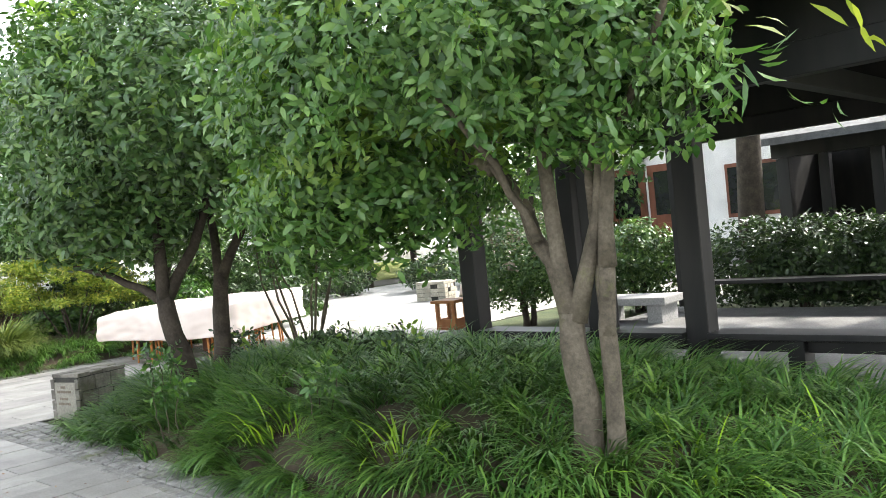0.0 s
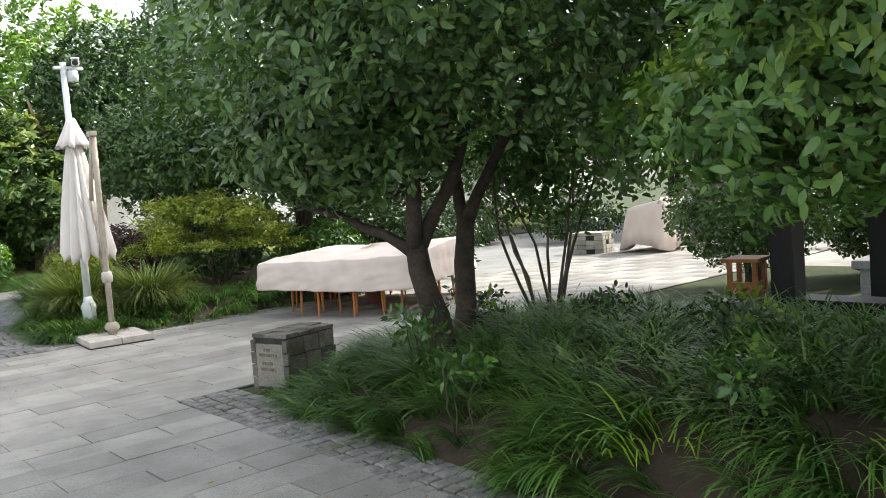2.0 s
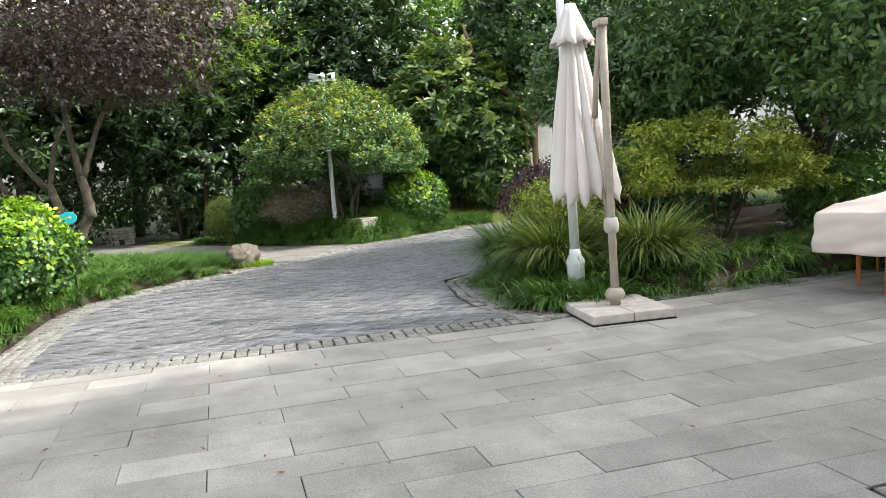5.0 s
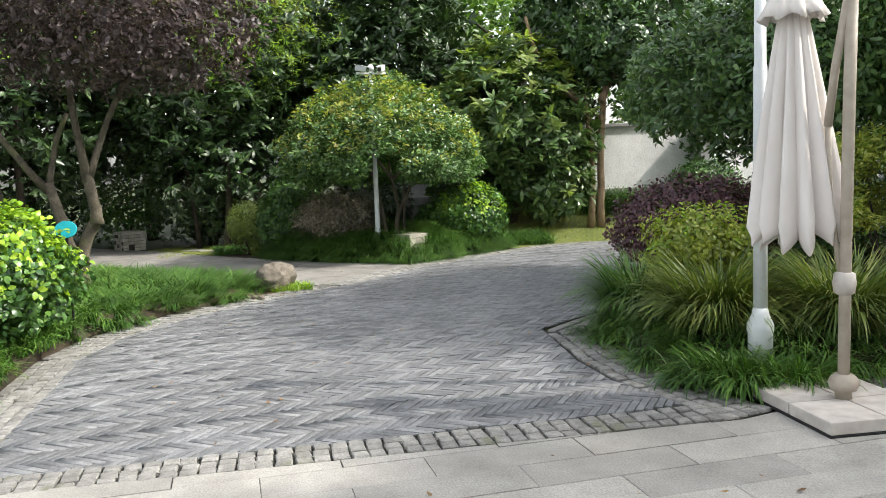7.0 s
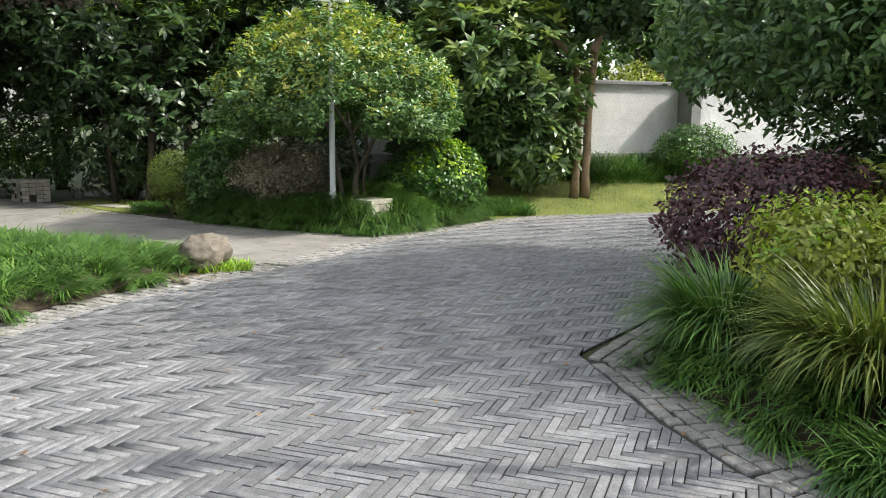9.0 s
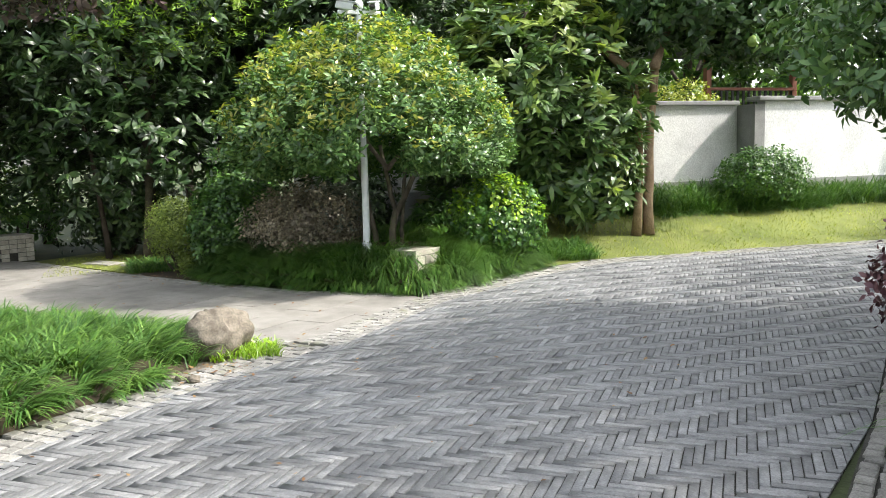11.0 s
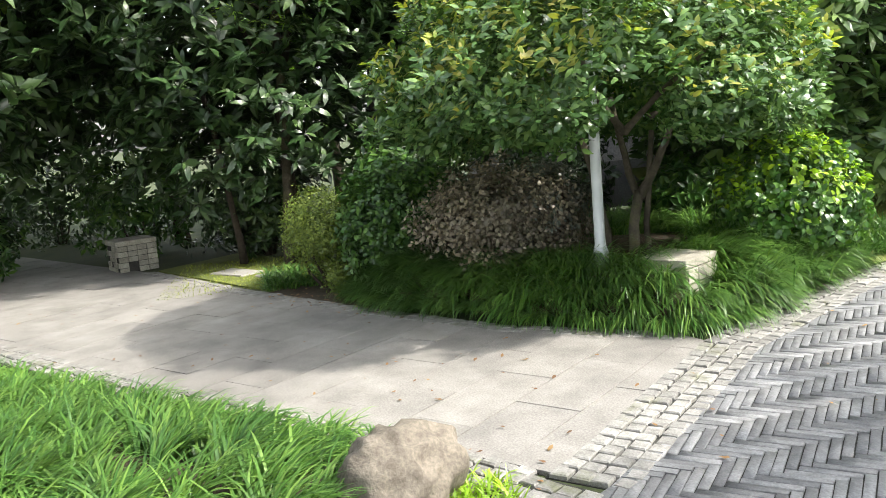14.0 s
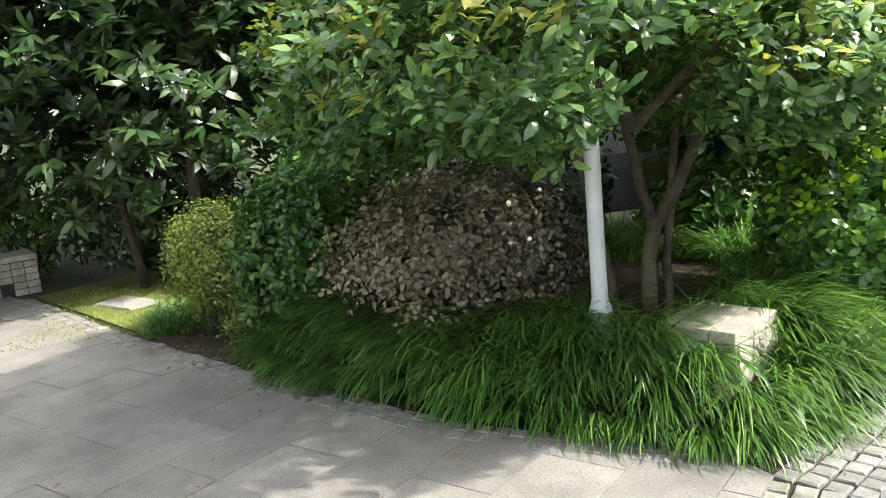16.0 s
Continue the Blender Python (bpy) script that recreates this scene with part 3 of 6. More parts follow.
SIDE_PATH = [(-20.2, 1.26), (-21.9, 2.83), (-22.15, 2.75), (-22.9, 1.7), (-24.2, 0.66), (-26.0, -0.66), (-28.0, -1.95), (-33, -5.9), (-40, -11), (-42, -8), (-44, -12), (-33, -10.5), (-25.6, -3.64), (-23.55, -1.9), (-22.15, -0.62), (-20.9, 0.62)]
prism_sheet("pavement_joint_bed", PLAZA, -0.012, 0.06, M_JOINT, "dark mortar bed below the granite slabs")
prism_sheet("drive_joint_bed", BRICK_AREA, -0.012, 0.06, M_JOINT, "dark mortar bed below the grey pavers")
prism_sheet("path_joint_bed", SIDE_PATH, -0.008, 0.06, M_JOINT, "dark mortar bed below the side path slabs")
prism_sheet("far_yard", [(-8.8, 12.4), (-5.8, 12.4), (-5.8, 20.9), (-8.8, 20.9)], -0.02, 0.05, M_SLAB, "pale paving in front of the far house")
prism_sheet("far_yard", [(-20.5, 12.6), (-13.1, 8.6), (-13.1, 30), (-20.5, 30)], -0.02, 0.05, M_PLINTH, "grey yard paving beyond the covered table")

# cobble bands are laid on narrow beds
BANDS = [
    ([(-13.27, -1.75), (-13.02, 2.95)], 3, 0.0),
    ([(-13.2, -1.68), (-14.1, -1.7), (-16.5, -1.6), (-17.45, -1.32), (-18.4, -0.66), (-19.1, 0.06), (-20.12, 1.28)], 4, 0.0),
    ([(-20.08, 1.36), (-21.75, 2.95), (-22.12, 3.5), (-22.6, 4.2), (-23.1, 5.0), (-23.55, 6.0), (-23.62, 8.0), (-23.48, 11.0), (-23.4, 20)], 4, 0.0),
    ([(-20.2, 1.08), (-20.95, 0.45), (-22.25, -0.78), (-23.65, -2.03), (-25.7, -3.8), (-33.1, -10.7)], 3, 0.0),
    ([(-12.9, 3.0), (-13.9, 2.82), (-14.55, 2.84), (-15.72, 3.0), (-16.58, 4.08), (-17.45, 5.1), (-18.55, 6.35), (-20.03, 8.5), (-20.6, 14)], 4, 0.0),
    ([(-13.2, 4.0), (-13.16, 8.6)], 2, 0.0),
    ([(-22.1, 2.72), (-22.88, 1.66), (-24.15, 0.62), (-25.95, -0.68), (-28.0, -1.98)], 2, 0.0),
]


def band_spots(line, rows, step=0.104, seed=0):
    rng = np.random.default_rng(seed)
    p = np.array(line, float)
    seg = np.linalg.norm(np.diff(p, axis=0), axis=1)
    cum = np.concatenate([[0], np.cumsum(seg)])
    out = []
    for r in range(rows):
        for s in np.arange(step / 2 , cum[-1], step):
            k = min(np.searchsorted(cum, s) - 1, len(seg) - 1)
            k = max(k, 0)
            d = (p[k + 1] - p[k]) / seg[k]
            q = p[k] + d * (s - cum[k])
            nrm = np.array((-d[1], d[0]))
            q = q + nrm * (r - (rows - 1) / 2) * 0.102 + rng.normal(size=2) * 0.004
            out.append((*q, rng.normal() * 0.0025 + 0.004, math.atan2(d[1], d[0]) + rng.normal() * 0.05))
    return out


def ribbon(line, width):
    p = np.array(line, float)
    d = np.gradient(p, axis=0)
    d /= np.linalg.norm(d, axis=1)[:, None]
    nrm = np.column_stack([-d[:, 1], d[:, 0]])
    return [tuple(q) for q in p + nrm * width / 2] + [tuple(q) for q in (p - nrm * width / 2)[::-1]]

# ---- planting beds ----
mound = Bed([(-8.2, 3.4), (-8.45, 4.4), (-8.5, 5.6), (-7.6, 6.3), (-5.5, 6.02), (-3, 5.98), (0, 6.0), (3, 6.0), (3.2, 3.05), (1, 2.98), (-2, 2.96), (-5, 2.95), (-7.2, 3.05)], 0.48, 3.0, fall=(-4.2, -0.8, 0.42))
mound.soil("mound_soil", "dark soil mound under grass by the pavilion")
mound.grass("mound_grass", "long dark green lilyturf drooping over the mound", 1700, 30, 0.50, 0.0125, [L_GRASS, L_GRASS_B], 3, hi=1.03, second=0.2)

island = Bed([(-13.2, 3.2), (-13.9, 3.06), (-14.6, 3.08), (-15.55, 3.2), (-16.4, 4.25), (-17.3, 5.3), (-18.4, 6.5), (-19.8, 8.6), (-20.3, 12), (-16, 12.4), (-13.35, 8.5), (-13.3, 5.8), (-13.3, 4.2)], 0.28, 6.0)
island.soil("island_soil", "dark soil of the planted island")
island.grass("island_grass", "green lilyturf along the edge of the planted island", 1150, 28, 0.46, 0.0115, [L_GRASS, L_GRASS_B], 5, lo=0.7, hi=1.03, second=0.3)

left_bed = Bed([(-14.2, -1.9), (-16.5, -1.78), (-17.55, -1.5), (-18.45, -0.88), (-19.2, -0.14), (-19.7, 0.3), (-20.5, 0.62), (-22.1, -1.1), (-23.3, -2.2), (-20, -4.5), (-14.5, -4)], 0.12, 5.0)
left_bed.soil("verge_soil", "brown soil of the grass verge")
left_bed.grass("verge_grass", "bright green lilyturf verge in the sun", 1500, 30, 0.44, 0.0125, [L_GRASS_B, L_GRASS], 7, hi=1.03, second=0.25, outward=0.8, clear=[(-20.12, 0.5, 0.3)])

far_left_bed = Bed([(-23.9, -2.45), (-25.6, -4.0), (-28, -6.2), (-27, -8), (-23, -5), (-22.7, -3.4)], 0.10, 5.0)
far_left_bed.soil("small_verge_soil", "brown soil of a second grass verge")
far_left_bed.grass("small_verge_grass", "short bright green lilyturf verge", 330, 24, 0.3, 0.011, [L_GRASS_B, L_GRASS], 8, second=0.3)

pole_bed = Bed([(-22.2, 2.95), (-23.05, 1.95), (-24.15, 0.95), (-24.9, 0.7), (-25.6, 1.2), (-26, 2), (-25, 4.8), (-23.4, 4.9), (-22.95, 4.1), (-22.42, 3.38)], 0.34, 6.0)
pole_bed.soil("corner_bed_soil", "dark soil of the corner bed")
pole_bed.grass("corner_bed_grass", "long green lilyturf hanging over the corner bed's edge", 1350, 34, 0.56, 0.011, [L_GRASS, L_GRASS_B], 9, lo=0.55, hi=1.04, second=0.45, lean=(0.55, 1.0), clear=[(-22.76, 3.06, 0.27)])

# the bank that rises to the white wall
BX, BY = 10, 30
bv, bf = [], []
for i in range(BX + 1):
    for j in range(BY + 1):
        u = i / BX
        y = 4.4 + 22 * j / BY
        x = (-23.7 if y > 5.6 else -23.1 - (y - 4.4) * 0.5) - u * 4.0
        bv.append((x, y, -0.004 + 0.8 * u ** 1.25 + 0.03 * noise.noise((x * 1.3, y * 1.3, 0)) * min(1, u * 5)))
for i in range(BX):
    for j in range(BY):
        a = i * (BY + 1) + j
        bf.append((a, a + 1, a + BY + 2, a + BY + 1))
lawn = tagged(link_mesh("lawn_bank", bv, bf, M_LAWN, smooth=True), "yellow-green mossy lawn bank rising to the wall", "lawn", kind="structure")


def lawn_blades(name, label, x0, x1, y0, y1, n, zf, size, mats, seed, width=0.006, lean=(0.2, 0.8)):
    rng = np.random.default_rng(seed)
    p = np.column_stack([rng.uniform(x0, x1, n), rng.uniform(y0, y1, n), np.zeros(n)])
    p[:, 2] = zf(p[:, 0], p[:, 1])
    v, f = blade_arrays(p, rng.uniform(-3.14, 3.14, n), size * rng.uniform(0.5, 1.2, n), rng.uniform(*lean, n), width * rng.uniform(0.7, 1.3, n), rng)
    return tagged(link_mesh(name, v, f, mats), label, "grass", kind="stuff")


def bank_z(x, y):
    u = np.clip((-23.7 - x) / 4.0, 0, 1)
    return 0.8 * u ** 1.25


lawn_blades("lawn_grass", "short yellow-green lawn grass on the bank", -26.4, -23.75, 5.9, 16, 9000, bank_z, 0.05, L_YELGRN, 21, 0.008)
lawn_blades("wall_foot_grass", "dark strap-leaved lilyturf at the foot of the wall", -27.0, -26.0, 7.9, 18, 11000, bank_z, 0.52, [L_GRASS], 22, 0.015, (0.35, 0.95))
lawn_blades("tree_foot_grass", "dark lilyturf under the loquat", -24.6, -23.75, 4.7, 6.2, 3000, bank_z, 0.28, [L_GRASS], 23, 0.012, (0.4, 1.0))

prism_sheet("moss_patch", [(-26.1, -0.55), (-28.1, -1.85), (-29.0, -0.9), (-26.8, 0.7), (-25.3, 0.05)], -0.006, 0.02, M_LAWN, "thin mossy grass between box and shrubs", "lawn")
lawn_blades("moss_tufts", "short thin grass in the mossy patch", -28.2, -25.8, -1.5, 0.2, 2200, lambda x, y: x * 0 - 0.004, 0.035, [L_YELGRN], 26, 0.007, (0.2, 0.9))
for x, y, turn in ((-26.55, -0.2, 30), (-27.15, -0.75, 42)):
    step = tagged(link_mesh("stepping_stone", *piece_mesh("stepping_stone", 0.62, 0.34, 0.05, 0.008, M_SLAB, 9, 0.004), M_SLAB), "worn grey stepping stone sunk in moss", "stepping stone")
    step.matrix_world = pose(x, y, 0.012, 0, 0, turn)
prism_sheet("bare_soil", [(-24.2, 0.66), (-25.5, -0.3), (-26.3, 0.3), (-25.6, 1.4)], -0.002, 0.02, M_SOIL, "bare brown soil with leaf litter under the shrubs", "soil")
prism_sheet("bare_soil", [(-19.15, -0.2), (-19.75, 0.5), (-20.2, 0.98), (-20.6, 0.62), (-20.0, 0.0)], -0.004, 0.02, M_ROCK, "bare tan soil round the boulder", "soil")
lawn_blades("boulder_weeds", "fresh green weeds growing beside the boulder", -20.2, -19.75, 0.45, 1.0, 500, lambda x, y: x * 0, 0.14, [L_LIME], 24, 0.01, (0.3, 0.9))
lawn_blades("path_side_grass", "low dark grass beside the mossy patch", -26.6, -25.6, -0.35, 0.3, 900, lambda x, y: x * 0, 0.22, [L_GRASS], 25, 0.012, (0.4, 1.0))

# ---- the white wall ----


def garden_wall():
    w = thing("garden_wall", (-27.4, 0, 0), "white rendered garden wall with grey plinth and coping", "wall")
    w["kind"] = "structure"
    part("wall_panel", box_bm(0.24, 9.0, 1.50, (0, 6.85, 0.92)), M_WALL, w)
    part("wall_panel", box_bm(0.24, 19.2, 1.56, (0.52, 21.2, 0.92)), M_WALL, w)
    # return face between the panels; plinth grey stands in for its shade
    part("pier", box_bm(0.6, 0.24, 1.5, (0.34, 11.48, 0.92)), M_PLINTH, w, "wall pier with its shade painted in as plinth grey")
    part("plinth", box_bm(0.28, 9.0, 0.62, (0, 6.85, 0.3), 0.01), M_PLINTH, w, "grey plinth")
    part("plinth", box_bm(0.28, 19.24, 0.62, (0.52, 21.2, 0.3), 0.01), M_PLINTH, w, "grey plinth")
    part("coping", box_bm(0.40, 9.0, 0.09, (0, 6.85, 2.42), 0.02), M_PLINTH, w, "grey coping")
    part("coping", box_bm(0.40, 19.4, 0.09, (0.52, 21.1, 2.48), 0.02), M_PLINTH, w, "grey coping")
    return w


garden_wall()

# ---- trees and shrubs ----
tree("osmanthus_tree", (-2.42, 3.55, 0.3), "multi-stemmed osmanthus tree with mossy trunks on the mound",
     [((0, 0, -0.15), (-0.03, 0.0, 0.72), 0.082, 0.066), ((0.15, 0.02, -0.1), (0.17, 0.06, 1.0), 0.05, 0.042), ((-0.03, 0, 0.68), (-0.42, -0.05, 1.55), 0.05, 0.034),
      ((-0.03, 0, 0.7), (-0.13, 0.1, 2.0), 0.048, 0.03), ((0.0, 0, 0.68), (0.03, 0.02, 2.1), 0.046, 0.028), ((0.17, 0.06, 0.95), (0.27, 0.12, 2.2), 0.04, 0.026), ((0.15, 0.05, 0.6), (0.08, 0.2, 2.0), 0.03, 0.02),
      ((-0.42, -0.05, 1.5), (-1.1, 0.1, 2.1), 0.03, 0.015), ((-0.2, 0.0, 1.1), (-0.5, -0.35, 1.9), 0.026, 0.014), ((0.25, 0.1, 1.6), (0.8, -0.2, 2.2), 0.026, 0.014)],
     [dict(centre=(-0.78, 0.1, 2.27), radii=(1.45, 1.25, 1.15), clumps=4300, per=7, size=0.076, seed=31, shell=0.45, lump=0.3, young=1.0, low=-0.6, slim=0.4),
      dict(centre=(-1.3, -0.15, 1.5), radii=(0.9, 0.75, 0.5), clumps=1100, per=7, size=0.076, seed=32, shell=0.3, lump=0.35, young=1.2, slim=0.4),
      dict(centre=(0.22, 0.05, 2.0), radii=(0.65, 0.7, 0.62), clumps=800, per=7, size=0.076, seed=33, shell=0.3, lump=0.35, young=0.3, slim=0.4)],
     M_BARK, [L_OSM, L_OSM_YOUNG])
tree("osmanthus_tree", (-6.75, 3.95, 0.42), "osmanthus tree with two dark leaning trunks on the mound",
     [((0.15, -0.25, -0.15), (0.0, -0.35, 0.75), 0.10, 0.075), ((-0.3, 0.3, -0.15), (-0.3, 0.4, 0.9), 0.09, 0.07),
      ((0.0, -0.35, 0.7), (-0.75, -0.8, 1.1), 0.045, 0.02), ((0.0, -0.35, 0.72), (0.3, -0.5, 1.6), 0.06, 0.03), ((0.0, -0.35, 0.72), (0.0, 0.2, 1.9), 0.055, 0.03),
      ((-0.3, 0.4, 0.85), (-0.7, 0.6, 1.8), 0.05, 0.03), ((-0.3, 0.4, 0.85), (0.3, 0.8, 1.9), 0.05, 0.03)],
     [dict(centre=(0.1, 0.1, 2.35), radii=(2.0, 1.9, 1.5), clumps=5200, per=7, size=0.088, seed=41, shell=0.4, lump=0.28, young=0.12, low=-0.8),
      dict(centre=(-0.5, -0.6, 1.55), radii=(1.1, 0.9, 0.55), clumps=1100, per=7, size=0.088, seed=42, shell=0.4, lump=0.3, young=0.1)],
     M_DARKBARK, [L_OSM_DARK, L_OSM_YOUNG])
bush("slender_shrub", (-7.25, 5.45, 0.28), "slender many-stemmed young tree with sparse leaves",
     [dict(centre=(0, 0, 1.5), radii=(0.75, 0.75, 0.75), clumps=700, per=6, size=0.075, seed=51, shell=0.15, lump=0.4, young=0.4)],
     [L_OSM, L_FRESH], 1.35, 0.017, M_BARK, stems=8, spread=0.5)
bush("ball_shrub", (-7.75, 9.95, 0.0), "round clipped dark shrub with a few brown leaves beside the pavilion",
     [dict(centre=(0, 0, 0.98), radii=(1.12, 1.12, 0.74), clumps=2100, per=6, size=0.075, seed=52, shell=0.5, lump=0.14, slim=0.5, young=0.25, far=True)],
     [L_OSM_DARK, L_BROWN], 0.7, 0.05, stems=3, spread=0.2)
bush("ball_shrub", (-6.75, 11.5, 0.0), "loose dark evergreen shrub behind the pavilion posts",
     [dict(centre=(0, 0, 0.8), radii=(0.85, 0.85, 0.7), clumps=1000, per=6, size=0.09, seed=53, shell=0.4, lump=0.25, slim=0.5, far=True)],
     [L_OSM_DARK], 0.7, 0.04, stems=3, spread=0.2)
tree("photinia_tree", (-23.45, 2.8, 0.22), "dome-shaped photinia tree with yellow young leaves",
     [((0.1, 0.16, -0.1), (0.12, 0.2, 0.7), 0.05, 0.042), ((0.12, 0.2, 0.65), (0.28, 0.5, 1.45), 0.04, 0.026), ((0.12, 0.2, 0.65), (-0.05, 0.05, 1.5), 0.034, 0.024), ((0.12, 0.26, -0.1), (0.2, 0.3, 1.2), 0.03, 0.022), ((0.0, -0.05, -0.1), (-0.15, -0.3, 1.5), 0.04, 0.026),
      ((0.1, 0.1, 1.2), (0.6, -0.4, 1.9), 0.03, 0.015), ((0.1, 0.1, 1.2), (0.5, 0.8, 1.9), 0.03, 0.015), ((-0.3, 0.5, 1.3), (-0.6, 1.1, 1.8), 0.025, 0.012), ((-0.1, -0.5, 1.3), (0.1, -1.2, 1.8), 0.025, 0.012)],
     [dict(centre=(0.0, 0.0, 1.55), radii=(1.85, 2.0, 1.5), clumps=6400, per=8, size=0.09, seed=61, shell=0.55, lump=0.2, young=0.38, upward=0.75, flat=0.62, low=-0.75, slim=0.4, gaps=[((0.3, -0.62, 0.3), (2.5, 0.02, 1.66))])],
     M_BARK, [L_PHOT, L_PHOT_YOUNG])
tree("loquat_tree", (-25.7, 6.0, 0.3), "loquat tree with large ribbed leaves in rosettes",
     [((0, 0, -0.1), (0.1, 0.2, 2.2), 0.08, 0.05), ((0.1, 0.2, 1.2), (0.9, 0.6, 2.4), 0.04, 0.02), ((0.1, 0.1, 1.0), (0.7, -0.7, 2.2), 0.04, 0.02)],
     [dict(centre=(0.1, 0.1, 2.0), radii=(1.7, 1.8, 1.95), clumps=1250, per=12, size=0.25, seed=71, shell=0.6, lump=0.25, young=0.45, slim=0.3, upward=0.9, droop=0.25, twig=0.03),
      dict(centre=(0.6, 0.75, 0.85), radii=(0.85, 0.85, 0.75), clumps=260, per=12, size=0.23, seed=70, shell=0.5, lump=0.25, young=0.3, slim=0.3, upward=0.7, droop=0.25, twig=0.03)],
     M_DARKBARK, [L_LOQ, L_LOQ_YOUNG])
pomelo = tree("pomelo_tree", (-24.9, 7.55, 0.28), "tall pomelo tree with two tan trunks and green fruit",
     [((0, -0.04, -0.1), (-0.05, -0.12, 2.7), 0.07, 0.055), ((-0.05, 0.22, -0.1), (0.0, 0.3, 2.7), 0.085, 0.065), ((0.12, 0.2, 2.6), (-0.5, 1.6, 4.3), 0.07, 0.03), ((-0.05, -0.22, 2.6), (-0.3, -1.3, 4.4), 0.07, 0.03), ((0.1, 0.18, 2.2), (-0.3, 0.7, 3.4), 0.04, 0.02)],
     [dict(centre=(-0.9, 1.1, 4.7), radii=(1.9, 2.5, 2.0), clumps=1900, per=8, size=0.16, seed=72, shell=0.45, lump=0.3, low=-0.8),
      dict(centre=(0.1, 1.0, 3.7), radii=(1.4, 1.9, 1.0), clumps=1000, per=8, size=0.16, seed=73, shell=0.4, lump=0.3),
      dict(centre=(0.1, 2.9, 3.35), radii=(1.2, 1.6, 0.9), clumps=900, per=8, size=0.15, seed=173, shell=0.4, lump=0.35)],
     M_TANBARK, [L_POMELO, L_LOQ])
for x, y, z in ((0.9, 3.55, 2.85), (1.0, 3.9, 2.45), (0.8, 2.2, 3.0), (1.1, 1.3, 2.9)):
    v, f = lathe([(0.001, -0.085), (0.05, -0.075), (0.085, -0.03), (0.09, 0.01), (0.06, 0.065), (0.001, 0.1)], 14)
    link_mesh("fruit", v + np.array((x, y, z)), f, M_FRUIT, pomelo, smooth=True, label="round green pomelo")
tree("magnolia_tree", (-28.3, 0.2, 0.0), "dark evergreen tree with broad glossy leaves in rosettes",
     [((0, 0, -0.1), (0.1, 0, 3.0), 0.10, 0.06), ((0.4, -0.9, -0.1), (0.6, -1.2, 2.6), 0.05, 0.03), ((0.3, 0.8, -0.1), (0.6, 1.0, 2.6), 0.05, 0.03), ((0.1, 0, 2.4), (1.0, -0.9, 3.6), 0.05, 0.02)],
     [dict(centre=(0.2, -0.6, 3.6), radii=(1.9, 3.0, 3.3), clumps=3000, per=10, size=0.215, seed=74, shell=0.5, lump=0.25, slim=0.3, upward=0.7, droop=0.22, young=0.15, twig=0.03, low=-0.85)],
     M_DARKBARK, [L_MAG, L_LOQ_YOUNG])
tree("magnolia_tree", (-27.9, 3.6, 0.0), "dark evergreen tree filling the gap behind the photinia",
     [((0, 0, -0.1), (0.1, 0.1, 3.0), 0.10, 0.06), ((0, 0, 1.8), (0.6, 0.8, 3.4), 0.05, 0.02)],
     [dict(centre=(0.1, 0.1, 3.6), radii=(1.6, 2.2, 2.9), clumps=1700, per=10, size=0.24, seed=75, shell=0.55, lump=0.25, slim=0.3, upward=0.7, low=-0.8)],
     M_DARKBARK, [L_MAG])
tree("plum_tree", (-20.3, -2.05, 0.08), "purple-leaved plum tree with forked leaning stems",
     [((0.0, 0.02, -0.1), (0.0, 0.08, 0.5), 0.12, 0.10), ((0.0, 0.1, 0.42), (0.05, 0.32, 1.0), 0.085, 0.075), ((0.05, 0.32, 0.95), (0.05, 0.24, 1.6), 0.08, 0.07),
      ((0.05, 0.24, 1.5), (0.15, 0.9, 2.9), 0.05, 0.03), ((0.05, 0.24, 1.5), (0.1, 0.12, 3.2), 0.055, 0.03), ((0.0, 0.02, 0.42), (-0.05, -0.25, 1.5), 0.08, 0.065),
      ((-0.05, -0.25, 1.4), (0.0, 0.05, 2.4), 0.045, 0.03), ((-0.05, -0.25, 1.4), (0.0, -0.9, 3.0), 0.05, 0.03), ((-0.1, -0.15, -0.05), (-0.2, -1.1, 1.9), 0.06, 0.04), ((-0.2, -1.1, 1.8), (-0.1, -1.9, 3.4), 0.04, 0.02),
      ((0.15, 0.9, 2.8), (0.3, 2.0, 4.2), 0.03, 0.012), ((0.1, 0.12, 3.1), (0.3, 0.6, 4.6), 0.03, 0.012)],
     [dict(centre=(0.0, 0.0, 4.5), radii=(2.5, 3.2, 1.55), clumps=3800, per=7, size=0.085, seed=76, shell=0.2, lump=0.3, slim=0.5, low=-0.85),
      dict(centre=(0.3, 0.7, 3.3), radii=(1.3, 1.8, 0.8), clumps=1300, per=7, size=0.085, seed=176, shell=0.2, lump=0.3, slim=0.5)],
     M_BARK, [L_PURPLE])
tree("dawn_redwood", (-27.5, -0.1, 0.0), "slender red-trunked conifer with feathery yellow-green foliage",
     [((0, 0, -0.1), (0.0, 0.05, 5.0), 0.07, 0.04), ((0, 0.02, 3.0), (0.6, 0.8, 3.3), 0.02, 0.01), ((0, 0.02, 3.2), (0.6, -0.7, 3.5), 0.02, 0.01)],
     [dict(centre=(0.8, 0.1, 4.5), radii=(1.5, 2.3, 1.5), clumps=1100, per=9, size=0.10, seed=77, shell=0.3, lump=0.45, slim=0.18, upward=-0.5, droop=0.3, young=0.7)],
     M_BARK, [L_FRESH, L_YELGRN])

